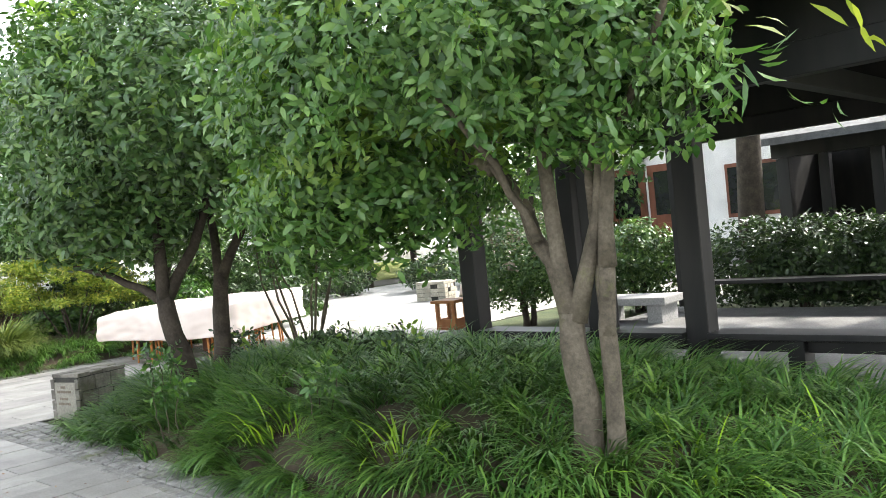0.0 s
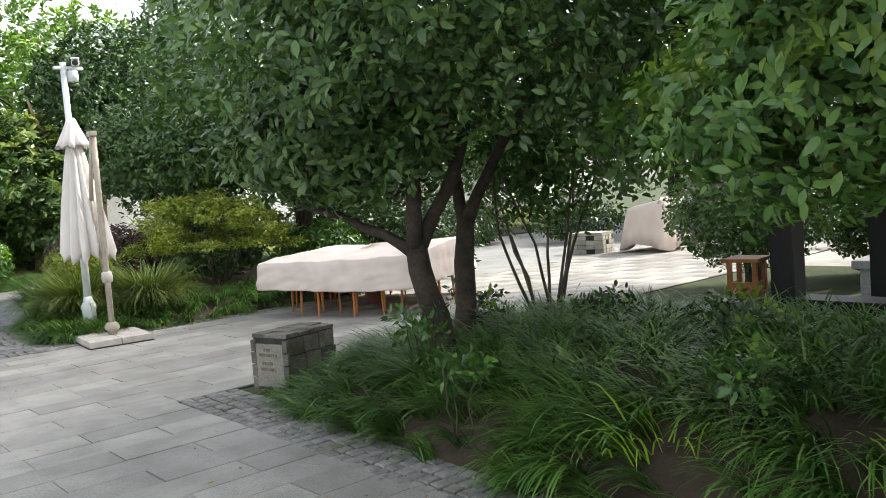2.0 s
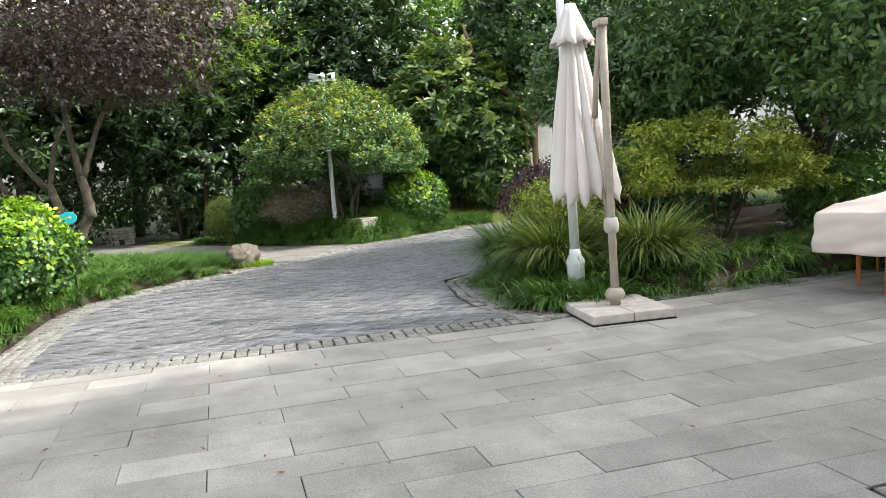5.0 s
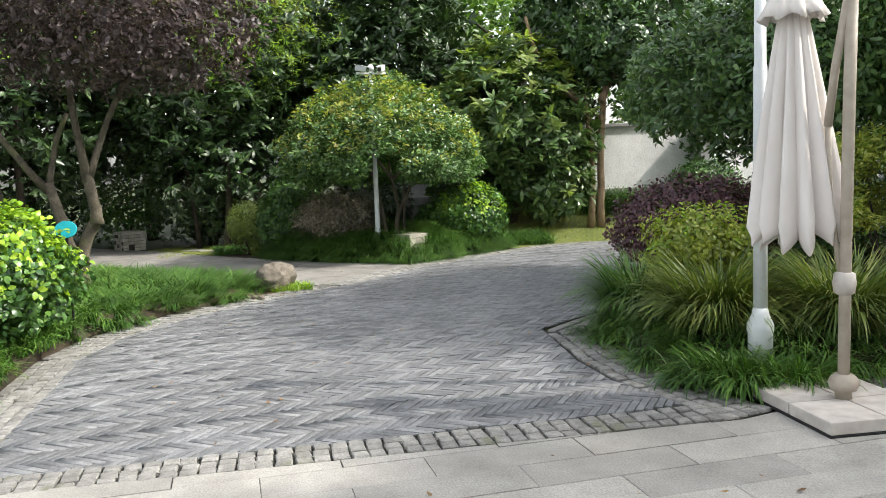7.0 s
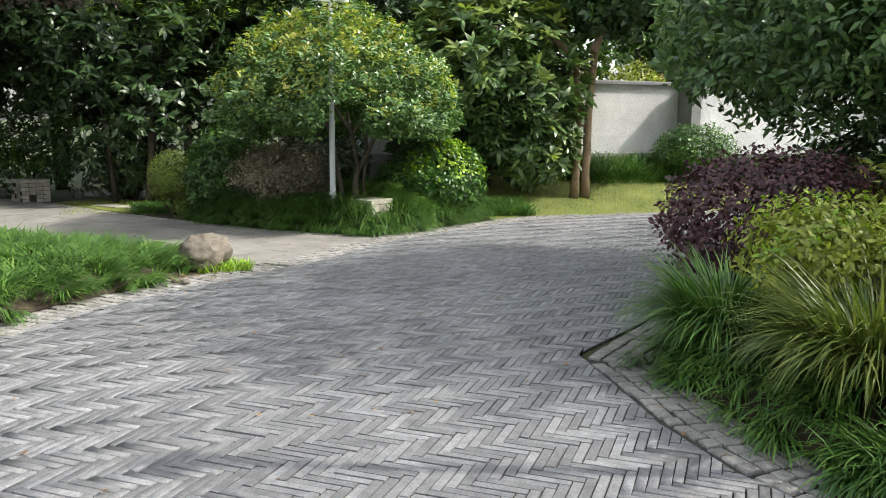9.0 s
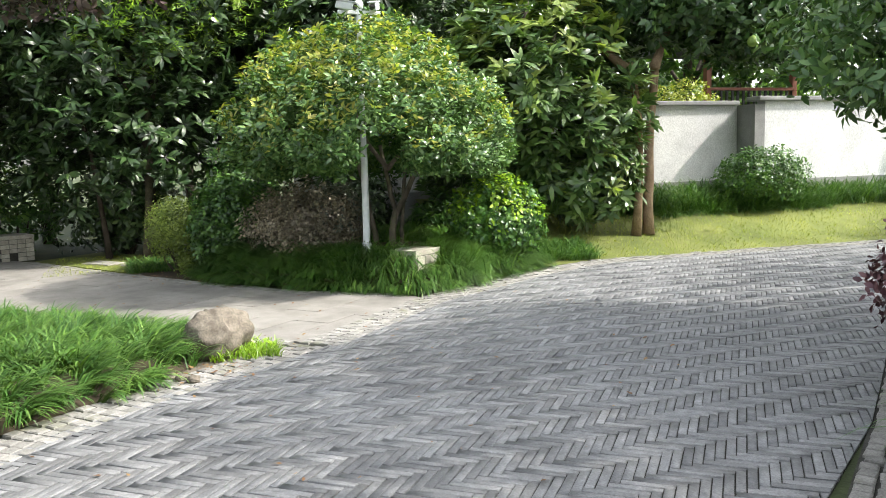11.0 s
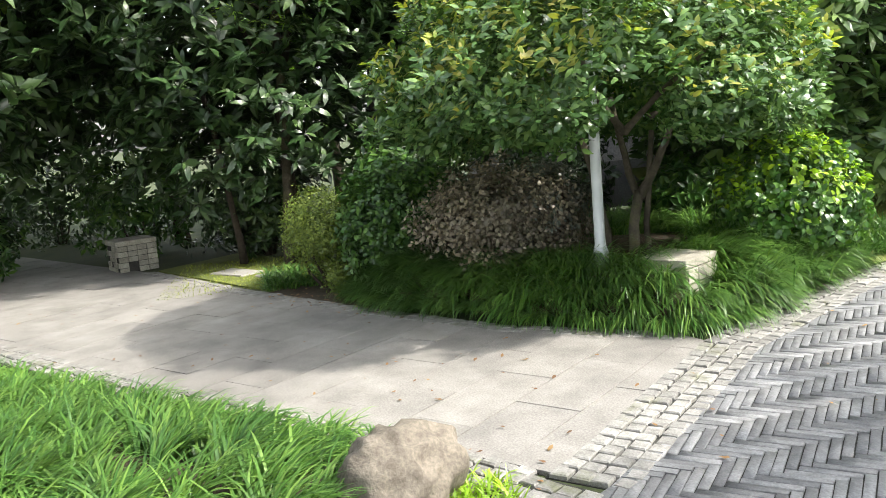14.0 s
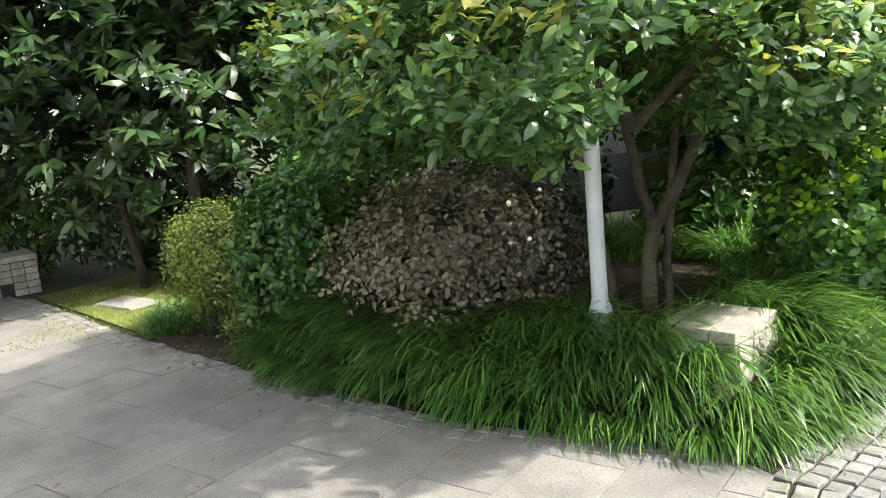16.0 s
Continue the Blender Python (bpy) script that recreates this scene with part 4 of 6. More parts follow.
bush("glossy_shrub", (-23.3, 4.35, 0.12), "rounded glossy green shrub with lime tips",
     [dict(centre=(0, 0, 0.58), radii=(0.66, 0.7, 0.64), clumps=1100, per=6, size=0.075, seed=81, shell=0.7, lump=0.1, slim=0.55, young=0.4)], [L_HEDGE, L_LIME])
bush("yellow_privet", (-25.5, 0.38, 0.0), "small clipped yellow-green shrub with a tuft at its foot",
     [dict(centre=(0, 0, 0.62), radii=(0.52, 0.52, 0.46), clumps=1500, per=6, size=0.04, seed=82, shell=0.6, lump=0.2, slim=0.5), dict(centre=(0.3, 0.15, 0.12), radii=(0.24, 0.26, 0.2), clumps=250, per=6, size=0.045, seed=83, shell=0.5)], [L_PRIVET])
bush("clipped_shrub", (-24.85, 1.08, 0.06), "rounded mid-green clipped shrub",
     [dict(centre=(0, 0, 0.64), radii=(0.66, 0.7, 0.66), clumps=1700, per=6, size=0.07, seed=84, shell=0.6, lump=0.2, slim=0.5)], [L_HEDGE])
bush("bronze_shrub", (-23.95, 1.88, 0.14), "rounded bronze-brown loropetalum shrub",
     [dict(centre=(0, 0, 0.58), radii=(0.72, 0.82, 0.56), clumps=1700, per=7, size=0.046, seed=85, shell=0.5, lump=0.3, slim=0.6, twig=0.07),
      dict(centre=(0.1, 0.45, 0.62), radii=(0.5, 0.45, 0.5), clumps=700, per=7, size=0.046, seed=185, shell=0.5, lump=0.3, slim=0.6, young=3.0)], [L_BROWN, L_GREYLEAF])
bush("lime_privet", (-16.75, -2.35, 0.05), "rounded glossy shrub with bright lime leaves in the sun",
     [dict(centre=(0, 0, 0.72), radii=(0.92, 0.95, 0.74), clumps=2300, per=6, size=0.075, seed=86, shell=0.72, lump=0.1, slim=0.6, young=0.75)], [L_HEDGE, L_LIME])
bush("loropetalum_shrub", (-16.35, 4.75, 0.2), "rounded clipped purple loropetalum shrub",
     [dict(centre=(0, 0, 0.62), radii=(0.85, 1.0, 0.66), clumps=2100, per=6, size=0.052, seed=87, shell=0.72, lump=0.08, slim=0.55)], [L_LOROP])
bush("golden_shrub", (-14.95, 3.95, 0.22), "small loose yellow-green shrub",
     [dict(centre=(0, 0, 0.6), radii=(0.5, 0.5, 0.42), clumps=750, per=6, size=0.055, seed=88, shell=0.4, lump=0.3, slim=0.42, young=0.4)], [L_YELGRN, L_LIME])
def sprays(count, centre, radii, spray, seed, **kw):
    """Flat sprays of leaflets layered through a dome."""
    rng = np.random.default_rng(seed)
    d = unit(rng.normal(size=(count, 3)))
    d[:, 2] = np.abs(d[:, 2]) * 1.15 - 0.3
    at = np.array(centre) + d * rng.uniform(0.6, 1.05, (count, 1)) * np.array(radii)
    return [dict(centre=tuple(q), radii=(spray * rng.uniform(0.7, 1.2), spray * rng.uniform(0.7, 1.2), spray * 0.3), seed=seed + k, shell=0.1, lump=0.4, **kw) for k, q in enumerate(at)]


bush("nandina_shrub", (-15.0, 6.1, 0.2), "large loose nandina with layered yellow-green leaflets",
     sprays(75, (0, 0, 0.9), (1.15, 1.4, 0.85), 0.34, 300, clumps=42, per=6, size=0.07, slim=0.36, young=0.35, spread=1.3), [L_NANDINA, L_YELGRN], 0.9, 0.02, stems=8, spread=0.5)
bush("wall_shrub", (-26.2, 11.1, 0.45), "rounded green shrub in front of the white wall",
     [dict(centre=(0, 0, 0.55), radii=(0.8, 0.95, 0.62), clumps=1400, per=6, size=0.07, seed=90, shell=0.6, lump=0.2, slim=0.5)], [L_HEDGE])


def evergreen(at, label, height, spread, seed, leaves, size=0.15, clumps=1300, foot=0.25, bark=None, name="evergreen_tree", per=8, lump=0.28):
    rc = (height * (1 - foot)) / 2
    zc = height - rc
    rng = np.random.default_rng(seed)
    stems = [((0, 0, -0.1), (0.1, 0.1, zc), 0.03 * height / 2, 0.02 * height / 2)]
    for k in range(4):
        a = k * 1.57 + rng.uniform(0, 1)
        stems.append(((0.05, 0.05, zc * 0.55), (spread * 0.55 * math.cos(a), spread * 0.55 * math.sin(a), zc * rng.uniform(0.9, 1.25)), 0.013 * height / 2, 0.006 * height / 2))
    return tree(name, at, label, stems, [dict(centre=(0, 0, zc), radii=(spread, spread, rc), clumps=clumps, per=per, size=size, seed=seed, shell=0.5, lump=lump, young=0.2, low=-0.9, far=True)], bark or M_DARKBARK, leaves)


# the island's tree and the trees that close the garden
tree("evergreen_tree", (-15.9, 8.3, 0.15), "broad low-branched evergreen tree on the planted island",
     [((0, 0, -0.1), (0.05, 0.05, 0.9), 0.13, 0.11), ((0.05, 0.05, 0.85), (0.6, 0.25, 2.3), 0.09, 0.06), ((0.0, 0, 0.8), (-0.55, -0.2, 2.4), 0.08, 0.05), ((0.05, 0, 1.0), (0.1, 0.8, 3.0), 0.07, 0.04),
      ((0.6, 0.25, 2.2), (1.7, 0.3, 3.6), 0.055, 0.02), ((-0.55, -0.2, 2.3), (-1.8, -0.6, 3.4), 0.05, 0.02), ((0.1, 0.8, 2.9), (0.0, 0.2, 5.2), 0.05, 0.02), ((0.3, 0.1, 1.7), (0.6, -1.4, 3.2), 0.05, 0.02)],
     [dict(centre=(0.1, -0.1, 3.95), radii=(2.95, 2.75, 2.8), clumps=5000, per=7, size=0.125, seed=101, shell=0.5, lump=0.16, young=0.25, flat=0.12, low=-0.9, slim=0.36),
      dict(centre=(-2.3, -1.7, 2.5), radii=(1.6, 1.6, 1.15), clumps=2000, per=7, size=0.125, seed=1010, shell=0.3, lump=0.25, young=0.15, slim=0.36),
      dict(centre=(-0.4, -1.6, 2.35), radii=(1.5, 1.3, 0.9), clumps=1200, per=7, size=0.125, seed=1012, shell=0.3, lump=0.25, young=0.25, slim=0.36),
      dict(centre=(1.7, -0.6, 2.35), radii=(1.6, 1.5, 1.05), clumps=1500, per=7, size=0.125, seed=1011, shell=0.3, lump=0.25, young=0.25, slim=0.36)],
     M_DARKBARK, [L_OSM_DARK, L_OSM])
evergreen((-18.2, 13.0, 0.0), "broad dark evergreen tree by the far yard", 6.5, 2.8, 102, [L_OSM, L_FRESH], 0.18, 900)
evergreen((-27.6, -4.2, 0.0), "dark evergreen tree behind the side path", 6.0, 2.2, 103, [L_MAG, L_FRESH], 0.24, 780, 0.2)
evergreen((-31.5, -2.0, 0.0), "tall dark evergreen tree deep in the garden", 8.0, 3.2, 104, [L_MAG, L_FAR], 0.29, 900, 0.12)
evergreen((-31.0, 3.5, 0.0), "tall evergreen tree behind the white wall", 8.5, 3.2, 105, [L_MAG, L_FAR], 0.29, 900, 0.15)
evergreen((-31.5, 8.5, 0.0), "tall fresh green tree behind the white wall", 9.8, 3.4, 106, [L_FAR, L_FRESH], 0.24, 900, 0.2)
evergreen((-33.5, 14.5, 0.0), "tall green tree behind the white wall", 9.5, 3.4, 107, [L_OSM, L_FAR], 0.26, 840, 0.2)
evergreen((-31, 20, 0.0), "tall green tree behind the white wall", 7.0, 3.2, 108, [L_FAR, L_FRESH], 0.26, 840, 0.2)
evergreen((-36, -9, 0.0), "tall fresh green tree at the end of the side path", 8.5, 3.6, 110, [L_FAR, L_FRESH], 0.29, 900, 0.15)
evergreen((-31, -9.5, 0.0), "fresh green tree beside the side path", 6.5, 2.6, 111, [L_FAR, L_FRESH], 0.24, 780, 0.25)
evergreen((-25, -9, 0.0), "fresh green tree behind the plum", 7.5, 3.0, 112, [L_FAR, L_FRESH], 0.24, 840, 0.2)
evergreen((-37, 1, 0.0), "tall distant garden tree", 9.5, 4.0, 113, [L_FAR, L_FRESH], 0.34, 840, 0.1)
evergreen((-38, 10, 0.0), "tall distant garden tree", 9.0, 4.0, 114, [L_FAR, L_OSM], 0.34, 840, 0.1)
evergreen((-37, 19, 0.0), "tall distant garden tree", 9.0, 4.0, 115, [L_FAR, L_FRESH], 0.34, 780, 0.1)
evergreen((-20.5, 18, 0.0), "green tree at the edge of the far lawn", 6.5, 2.8, 116, [L_OSM, L_FRESH], 0.20, 720, 0.2)
evergreen((-17.5, 23, 0.0), "green tree at the edge of the far lawn", 7.5, 3.2, 117, [L_FAR, L_FRESH], 0.24, 720, 0.2)
evergreen((-16, 28, 0.0), "green tree at the edge of the far lawn", 8.0, 3.0, 118, [L_OSM, L_FRESH], 0.24, 720, 0.2)
# two out-of-view trees, added only to block the sun over the plaza
evergreen((-5.6, 13.2, 0.0), "unseen tall camphor tree added to shade the plaza", 14.0, 4.3, 120, [L_OSM, L_FRESH], 0.42, 1300, 0.42)
evergreen((1.0, 13.2, 0.0), "unseen tall camphor tree added to shade the plaza", 14.0, 4.3, 121, [L_OSM, L_FRESH], 0.42, 1300, 0.42)
evergreen((-14.5, 26.0, 0.0), "dense dark tree closing the far yard", 9.0, 3.4, 201, [L_OSM_DARK, L_OSM], 0.24, 1200, 0.04)
evergreen((-19.5, 26.5, 0.0), "dense dark tree closing the far yard", 9.5, 3.6, 202, [L_OSM_DARK, L_OSM], 0.26, 1200, 0.04)
evergreen((-24.0, 23.5, 0.0), "dense dark tree closing the far yard", 9.0, 3.6, 203, [L_MAG, L_OSM], 0.26, 1200, 0.04)
evergreen((-13.6, 21.2, 0.0), "low dense evergreen beside the far house", 4.2, 1.9, 204, [L_OSM_DARK, L_OSM], 0.18, 900, 0.04)
evergreen((-24.2, -6.6, 0.0), "dense dark evergreen behind the plum", 6.0, 2.2, 205, [L_MAG, L_OSM_DARK], 0.2, 1100, 0.04)
evergreen((-29.6, -4.4, 0.0), "dense dark evergreen beside the side path", 6.5, 2.2, 206, [L_MAG, L_OSM_DARK], 0.22, 1000, 0.1)
evergreen((-30.5, -14, 0.0), "dense green tree at the garden's edge", 8.0, 3.6, 119, [L_FAR, L_OSM], 0.29, 720, 0.12)
for k, (x, y, r, h) in enumerate([(-25.2, 4.3, 0.7, 1.0), (-25.9, 3.0, 0.7, 1.1), (-28.6, -0.4, 0.9, 1.5), (-27.2, 1.4, 0.9, 1.7), (-33, -4.4, 1.3, 1.6), (-35, -6.4, 1.3, 1.5), (-37, -7.5, 1.5, 1.8), (-26.6, 3.2, 0.8, 1.4), (-29.4, -0.6, 1.2, 2.0), (-30.2, -2.4, 1.1, 1.6), (-15.5, 9.6, 1.2, 1.8), (-17.6, 10.6, 1.3, 2.0), (-14.7, 8.0, 0.9, 1.2), (-18.9, 8.1, 0.9, 1.5), (-18.2, 6.9, 0.75, 1.2), (-16.8, 9.9, 1.3, 1.9), (-14.0, 9.6, 1.1, 1.5), (-16.2, 11.6, 1.3, 1.9), (-28.6, -4.6, 1.0, 1.1), (-30.2, -5.4, 1.0, 1.0), (-26.9, 2.6, 0.8, 0.9), (-17.0, 6.6, 0.8, 0.9), (-16.0, 16.5, 1.1, 1.0), (-19, 15.5, 1.1, 1.0), (-13.5, 19.5, 1.2, 1.1), (-17.8, 7.6, 0.9, 1.9)]):
    bush("undergrowth_shrub", (x, y, 0.0), "dark low evergreen shrub filling the undergrowth",
         [dict(centre=(0, 0, h * 0.5), radii=(r, r, h * 0.55), clumps=420, per=7, size=0.13, far=True, seed=130 + k, shell=0.5, lump=0.25, slim=0.4)], [L_MAG if k % 3 else L_HEDGE], h * 0.5, group="undergrowth shrubs")


def sedge(at, label, n, length, seed, mats):
    rng = np.random.default_rng(seed)
    root = np.column_stack([rng.normal(size=(n, 2)) * 0.10, np.zeros(n)])
    az = np.arctan2(root[:, 1], root[:, 0]) + rng.normal(size=n) * 0.6
    v, f = blade_arrays(root, az, length * rng.uniform(0.5, 1.1, n), rng.uniform(0.35, 1.15, n), np.full(n, 0.012), rng)
    ob = link_mesh("sedge_clump", v, f, mats)
    ob.matrix_world = pose(*at)
    return tagged(ob, label, "grass", kind="stuff")


sedge((-14.25, 3.68, 0.24), "fountain-like yellow-green sedge clump", 2300, 0.86, 141, [L_CAREX])
sedge((-13.8, 4.45, 0.24), "fountain-like yellow-green sedge clump", 2000, 0.86, 142, [L_CAREX])
for k, (x, y) in enumerate([(-22.62, 3.5), (-22.85, 3.75), (-23.05, 4.2), (-22.95, 2.3), (-23.3, 1.95)]):
    sedge((x, y, 0.1), "arching clump of long green lilyturf under the photinia", 500, 0.5, 150 + k, [L_GRASS])
for k in range(9):
    sedge((-26.15 + 0.1 * (k % 2), 8.3 + 0.5 * k, 0.3), "dark clump of lilyturf along the foot of the white wall", 420, 0.5, 260 + k, [L_GRASS])
for x, y in ((-13.4, 3.32), (-13.25, 3.62), (-13.6, 3.25)):
    sedge((x, y, 0.03), "low green lilyturf tuft round the pole", 420, 0.38, 144, [L_GRASS_B])
sedge((-15.35, 3.55, 0.2), "drooping green sedge clump", 1400, 0.75, 143, [L_GRASS])

for k, (x, y, z, n) in enumerate([(-6.55, 3.4, 0.33, 26), (-5.75, 3.0, 0.2, 22), (-7.2, 4.6, 0.27, 40), (-6.2, 4.9, 0.26, 50), (-5.0, 4.6, 0.28, 50), (-4.2, 3.25, 0.3, 14)]):
    bush("self_sown_sapling", (x, y, z), "small leafy sapling growing through the long grass",
         [dict(centre=(0, 0, 0.34), radii=(0.2 + 0.002 * n, 0.2 + 0.002 * n, 0.22), clumps=n, per=6, size=0.07, seed=160 + k, shell=0.1, lump=0.4, young=0.3)], [L_HEDGE if n < 30 else L_MAG, L_OSM_YOUNG], 0.35, 0.006, stems=3, spread=0.1, group="saplings in the mound")

for k, (x, y) in enumerate([(-1.75, 3.5), (-3.4, 3.15), (-2.0, 3.9), (-4.6, 3.2), (-1.35, 4.2)]):
    sedge((x, y, 0.18 if x > -2.5 else 0.27), "tuft of broad yellow-green blades in the mound", 26, 0.42, 170 + k, [L_LIME])
bush("bamboo", (-0.35, 3.75, 0.14), "tall slim bamboo with yellow-green leaves",
     [dict(centre=(-0.8, -1.0, 1.85), radii=(0.2, 0.2, 0.18), clumps=5, per=5, size=0.13, seed=181, shell=0.1, lump=0.3, slim=0.16, upward=-0.8, droop=0.3, young=0.5),
      dict(centre=(-0.45, -0.7, 1.75), radii=(0.3, 0.3, 0.25), clumps=3, per=5, size=0.13, seed=182, shell=0.1, lump=0.3, slim=0.16, upward=-0.6, droop=0.3, young=0.3)], [L_OSM, L_YELGRN], 2.6, 0.012, stems=4, spread=0.45)

# ---- cantilever umbrella ----


def umbrella():
    u = thing("cantilever_umbrella", (-12.73, 3.54, 0), "folded cream cantilever umbrella on a stone-weighted base", "umbrella", turn=-6)
    part("base_slab", box_bm(0.42, 0.36, 0.075, (-0.215, -0.185, 0.012), 0.008), M_STONEBASE, u)
    part("base_slab", box_bm(0.42, 0.36, 0.075, (0.215, -0.185, 0.012), 0.008), M_STONEBASE, u)
    part("base_slab", box_bm(0.42, 0.36, 0.075, (-0.215, 0.185, 0.012), 0.008), M_STONEBASE, u)
    part("base_slab", box_bm(0.42, 0.36, 0.075, (0.215, 0.185, 0.012), 0.008), M_STONEBASE, u)
    part("base_frame", box_bm(0.87, 0.75, 0.011, (0, 0, 0), 0.002), M_DARKMETAL, u, "dark steel base frame")
    v, f = lathe([(0.05, 0.08), (0.05, 0.13), (0.075, 0.14), (0.09, 0.18), (0.075, 0.22), (0.05, 0.24)])
    link_mesh("collar", v, f, M_MAST, u, smooth=True)
    v, f = tube_arrays([(0, 0, 0.1), (0.01, 0, 1.0), (0.03, 0, 1.9), (0.05, 0, 2.55)], [0.036] * 4, 12)
    link_mesh("mast", v, f, M_MAST, u, smooth=True)
    v, f = lathe([(0.02, 0.72), (0.06, 0.74), (0.068, 0.80), (0.06, 0.86), (0.02, 0.88)])
    link_mesh("crank_housing", v, f, M_STONEBASE, u, smooth=True)
    v, f = tube_arrays([(0.05, -0.02, 2.53), (-0.03, -0.05, 2.1), (-0.07, -0.07, 1.75)], [0.026] * 3, 8)
    link_mesh("boom", v, f, M_MAST, u, smooth=True)
    v, f = tube_arrays([(-0.07, -0.07, 1.78), (-0.06, -0.06, 1.3), (0.0, -0.02, 0.82)], [0.018] * 3, 8)
    link_mesh("strut", v, f, M_MAST, u, smooth=True)
    part("top_cap", box_bm(0.16, 0.09, 0.06, (0.03, -0.01, 2.52), 0.01), M_MAST, u)
    # folded canopy with pleats
    seg, rows = 198, 24
    cv, cf = [], []
    cx, cy = -0.30, -0.16
    for i in range(rows + 1):
        t = i / rows
        z = 2.62 - 1.62 * t
        r = 0.05 + 0.24 * min(1, t * 1.05) ** 0.85
        for j in range(seg):
            a = 2 * math.pi * j / seg
            wave = a * 11 / (2 * math.pi) + 0.12 * math.sin(2.2 * t + a) + 0.14 * math.sin(2 * a)
            pleat = abs((wave % 1.0) * 2 - 1)
            fold = 0.16 - 0.5 * pleat ** 1.6 + 0.08 * math.sin(a * 3 + 1.0 + 1.5 * t)
            rr = r * (1 + fold * min(1, 0.45 + t)) * (1 - 0.1 * (t > 0.95))
            sag = (0.11 * pleat + 0.04 * math.sin(a * 3)) * max(0, t * 4 - 3)
            cv.append((cx + rr * math.cos(a) * 0.78 + 0.06 * t, cy + rr * math.sin(a) + 0.03 * t, z + sag))
    for i in range(rows):
        for j in range(seg):
            k = (j + 1) % seg
            cf.append((i * seg + j, (i + 1) * seg + j, (i + 1) * seg + k, i * seg + k))
    canopy = link_mesh("canopy", cv, cf, M_CANVAS, u, smooth=True)
    sol = canopy.modifiers.new("thick", "SOLIDIFY")
    sol.thickness = 0.004
    # vent flap above
    fv, ff = [], []
    for i in range(6):
        t = i / 5
        for j in range(48):
            a = 2 * math.pi * j / 48
            rr = (0.045 + 0.16 * t ** 1.1) * (1.05 - 0.3 * t * abs(math.cos(a * 5)) ** 4)
            fv.append((cx + rr * math.cos(a), cy + rr * math.sin(a), 2.78 - 0.36 * t + (0.02 * math.sin(8 * a) if i == 5 else 0)))
    for i in range(5):
        for j in range(48):
            k = (j + 1) % 48
            ff.append((i * 48 + j, (i + 1) * 48 + j, (i + 1) * 48 + k, i * 48 + k))
    flap = link_mesh("vent", fv, ff, M_CANVAS, canopy, smooth=True)
    sol = flap.modifiers.new("thick", "SOLIDIFY")
    sol.thickness = 0.004
    return u


umbrella()

# ---- camera and lamp poles ----


def cctv(parent, at, turn, tilt=-12):
    m = pose(*at, 0, 0, turn) @ pose(0, 0, 0, 0, -tilt, 0)
    body = box_bm(0.26, 0.09, 0.085, (0.05, 0, 0), 0.015)
    body.transform(m)
    b = part("camera_body", body, M_POLE, parent)
    hood = box_bm(0.30, 0.105, 0.012, (0.07, 0, 0.088), 0.004)
    hood.transform(m)
    part("hood", hood, M_POLE, b)
    v, f = lathe([(0.001, 0), (0.036, 0), (0.036, 0.012), (0.001, 0.013)], 14)
    lens = link_mesh("lens", v, f, M_GLASSLENS, b)
    lens.matrix_basis = m @ pose(0.18, 0, 0.042, 0, 90, 0)


def pole_a():
    p = thing("camera_pole", (-13.56, 3.55, 0.0), "white painted steel camera pole with flared base", "pole")
    v, f = lathe([(0.085, 0.05), (0.085, 0.34), (0.092, 0.36), (0.092, 0.40), (0.06, 0.47), (0.05, 0.52)])
    link_mesh("pole_foot", v, f, M_POLE, p, smooth=True)
    v, f = lathe([(0.048, 0.5), (0.046, 2.2), (0.04, 2.21), (0.038, 3.55), (0.001, 3.56)])
    link_mesh("shaft", v, f, M_POLE, p, smooth=True)
    part("bracket", box_bm(0.06, 0.36, 0.04, (0, 0.06, 3.46), 0.006), M_POLE, p)
    cctv(p, (0, 0.16, 3.52), -20)
    v, f = lathe([(0.02, 3.3), (0.06, 3.31), (0.07, 3.38), (0.06, 3.45), (0.02, 3.46)])
    link_mesh("sensor_dome", v + np.array((0, 0.11, 0)), f, M_POLE, p, smooth=True)


def pole_b():
    p = thing("camera_pole", (-23.02, 2.52, 0.2), "white painted steel camera pole through the photinia", "pole")
    v, f = lathe([(0.078, 0.18), (0.078, 0.21), (0.064, 0.225), (0.062, 0.30), (0.05, 0.33), (0.044, 0.36), (0.042, 1.4), (0.036, 1.42), (0.033, 3.12), (0.001, 3.13)])
    v2, f2 = lathe([(0.08, -0.25), (0.08, 0.19)])
    link_mesh("plinth", v2, f2, M_STONEBASE, p)
    link_mesh("shaft", v, f, M_POLE, p, smooth=True)
    part("crossbar", box_bm(0.05, 0.52, 0.045, (0, 0.0, 3.06), 0.006), M_POLE, p)
    cctv(p, (0, 0.2, 3.12), -25)
    cctv(p, (0, -0.2, 3.12), 40)
    v, f = lathe([(0.02, 3.12), (0.05, 3.13), (0.055, 3.19), (0.03, 3.23), (0.001, 3.235)])
    link_mesh("sensor_dome", v, f, M_POLE, p, smooth=True)


pole_a()
pole_b()

# ---- stone boxes ----


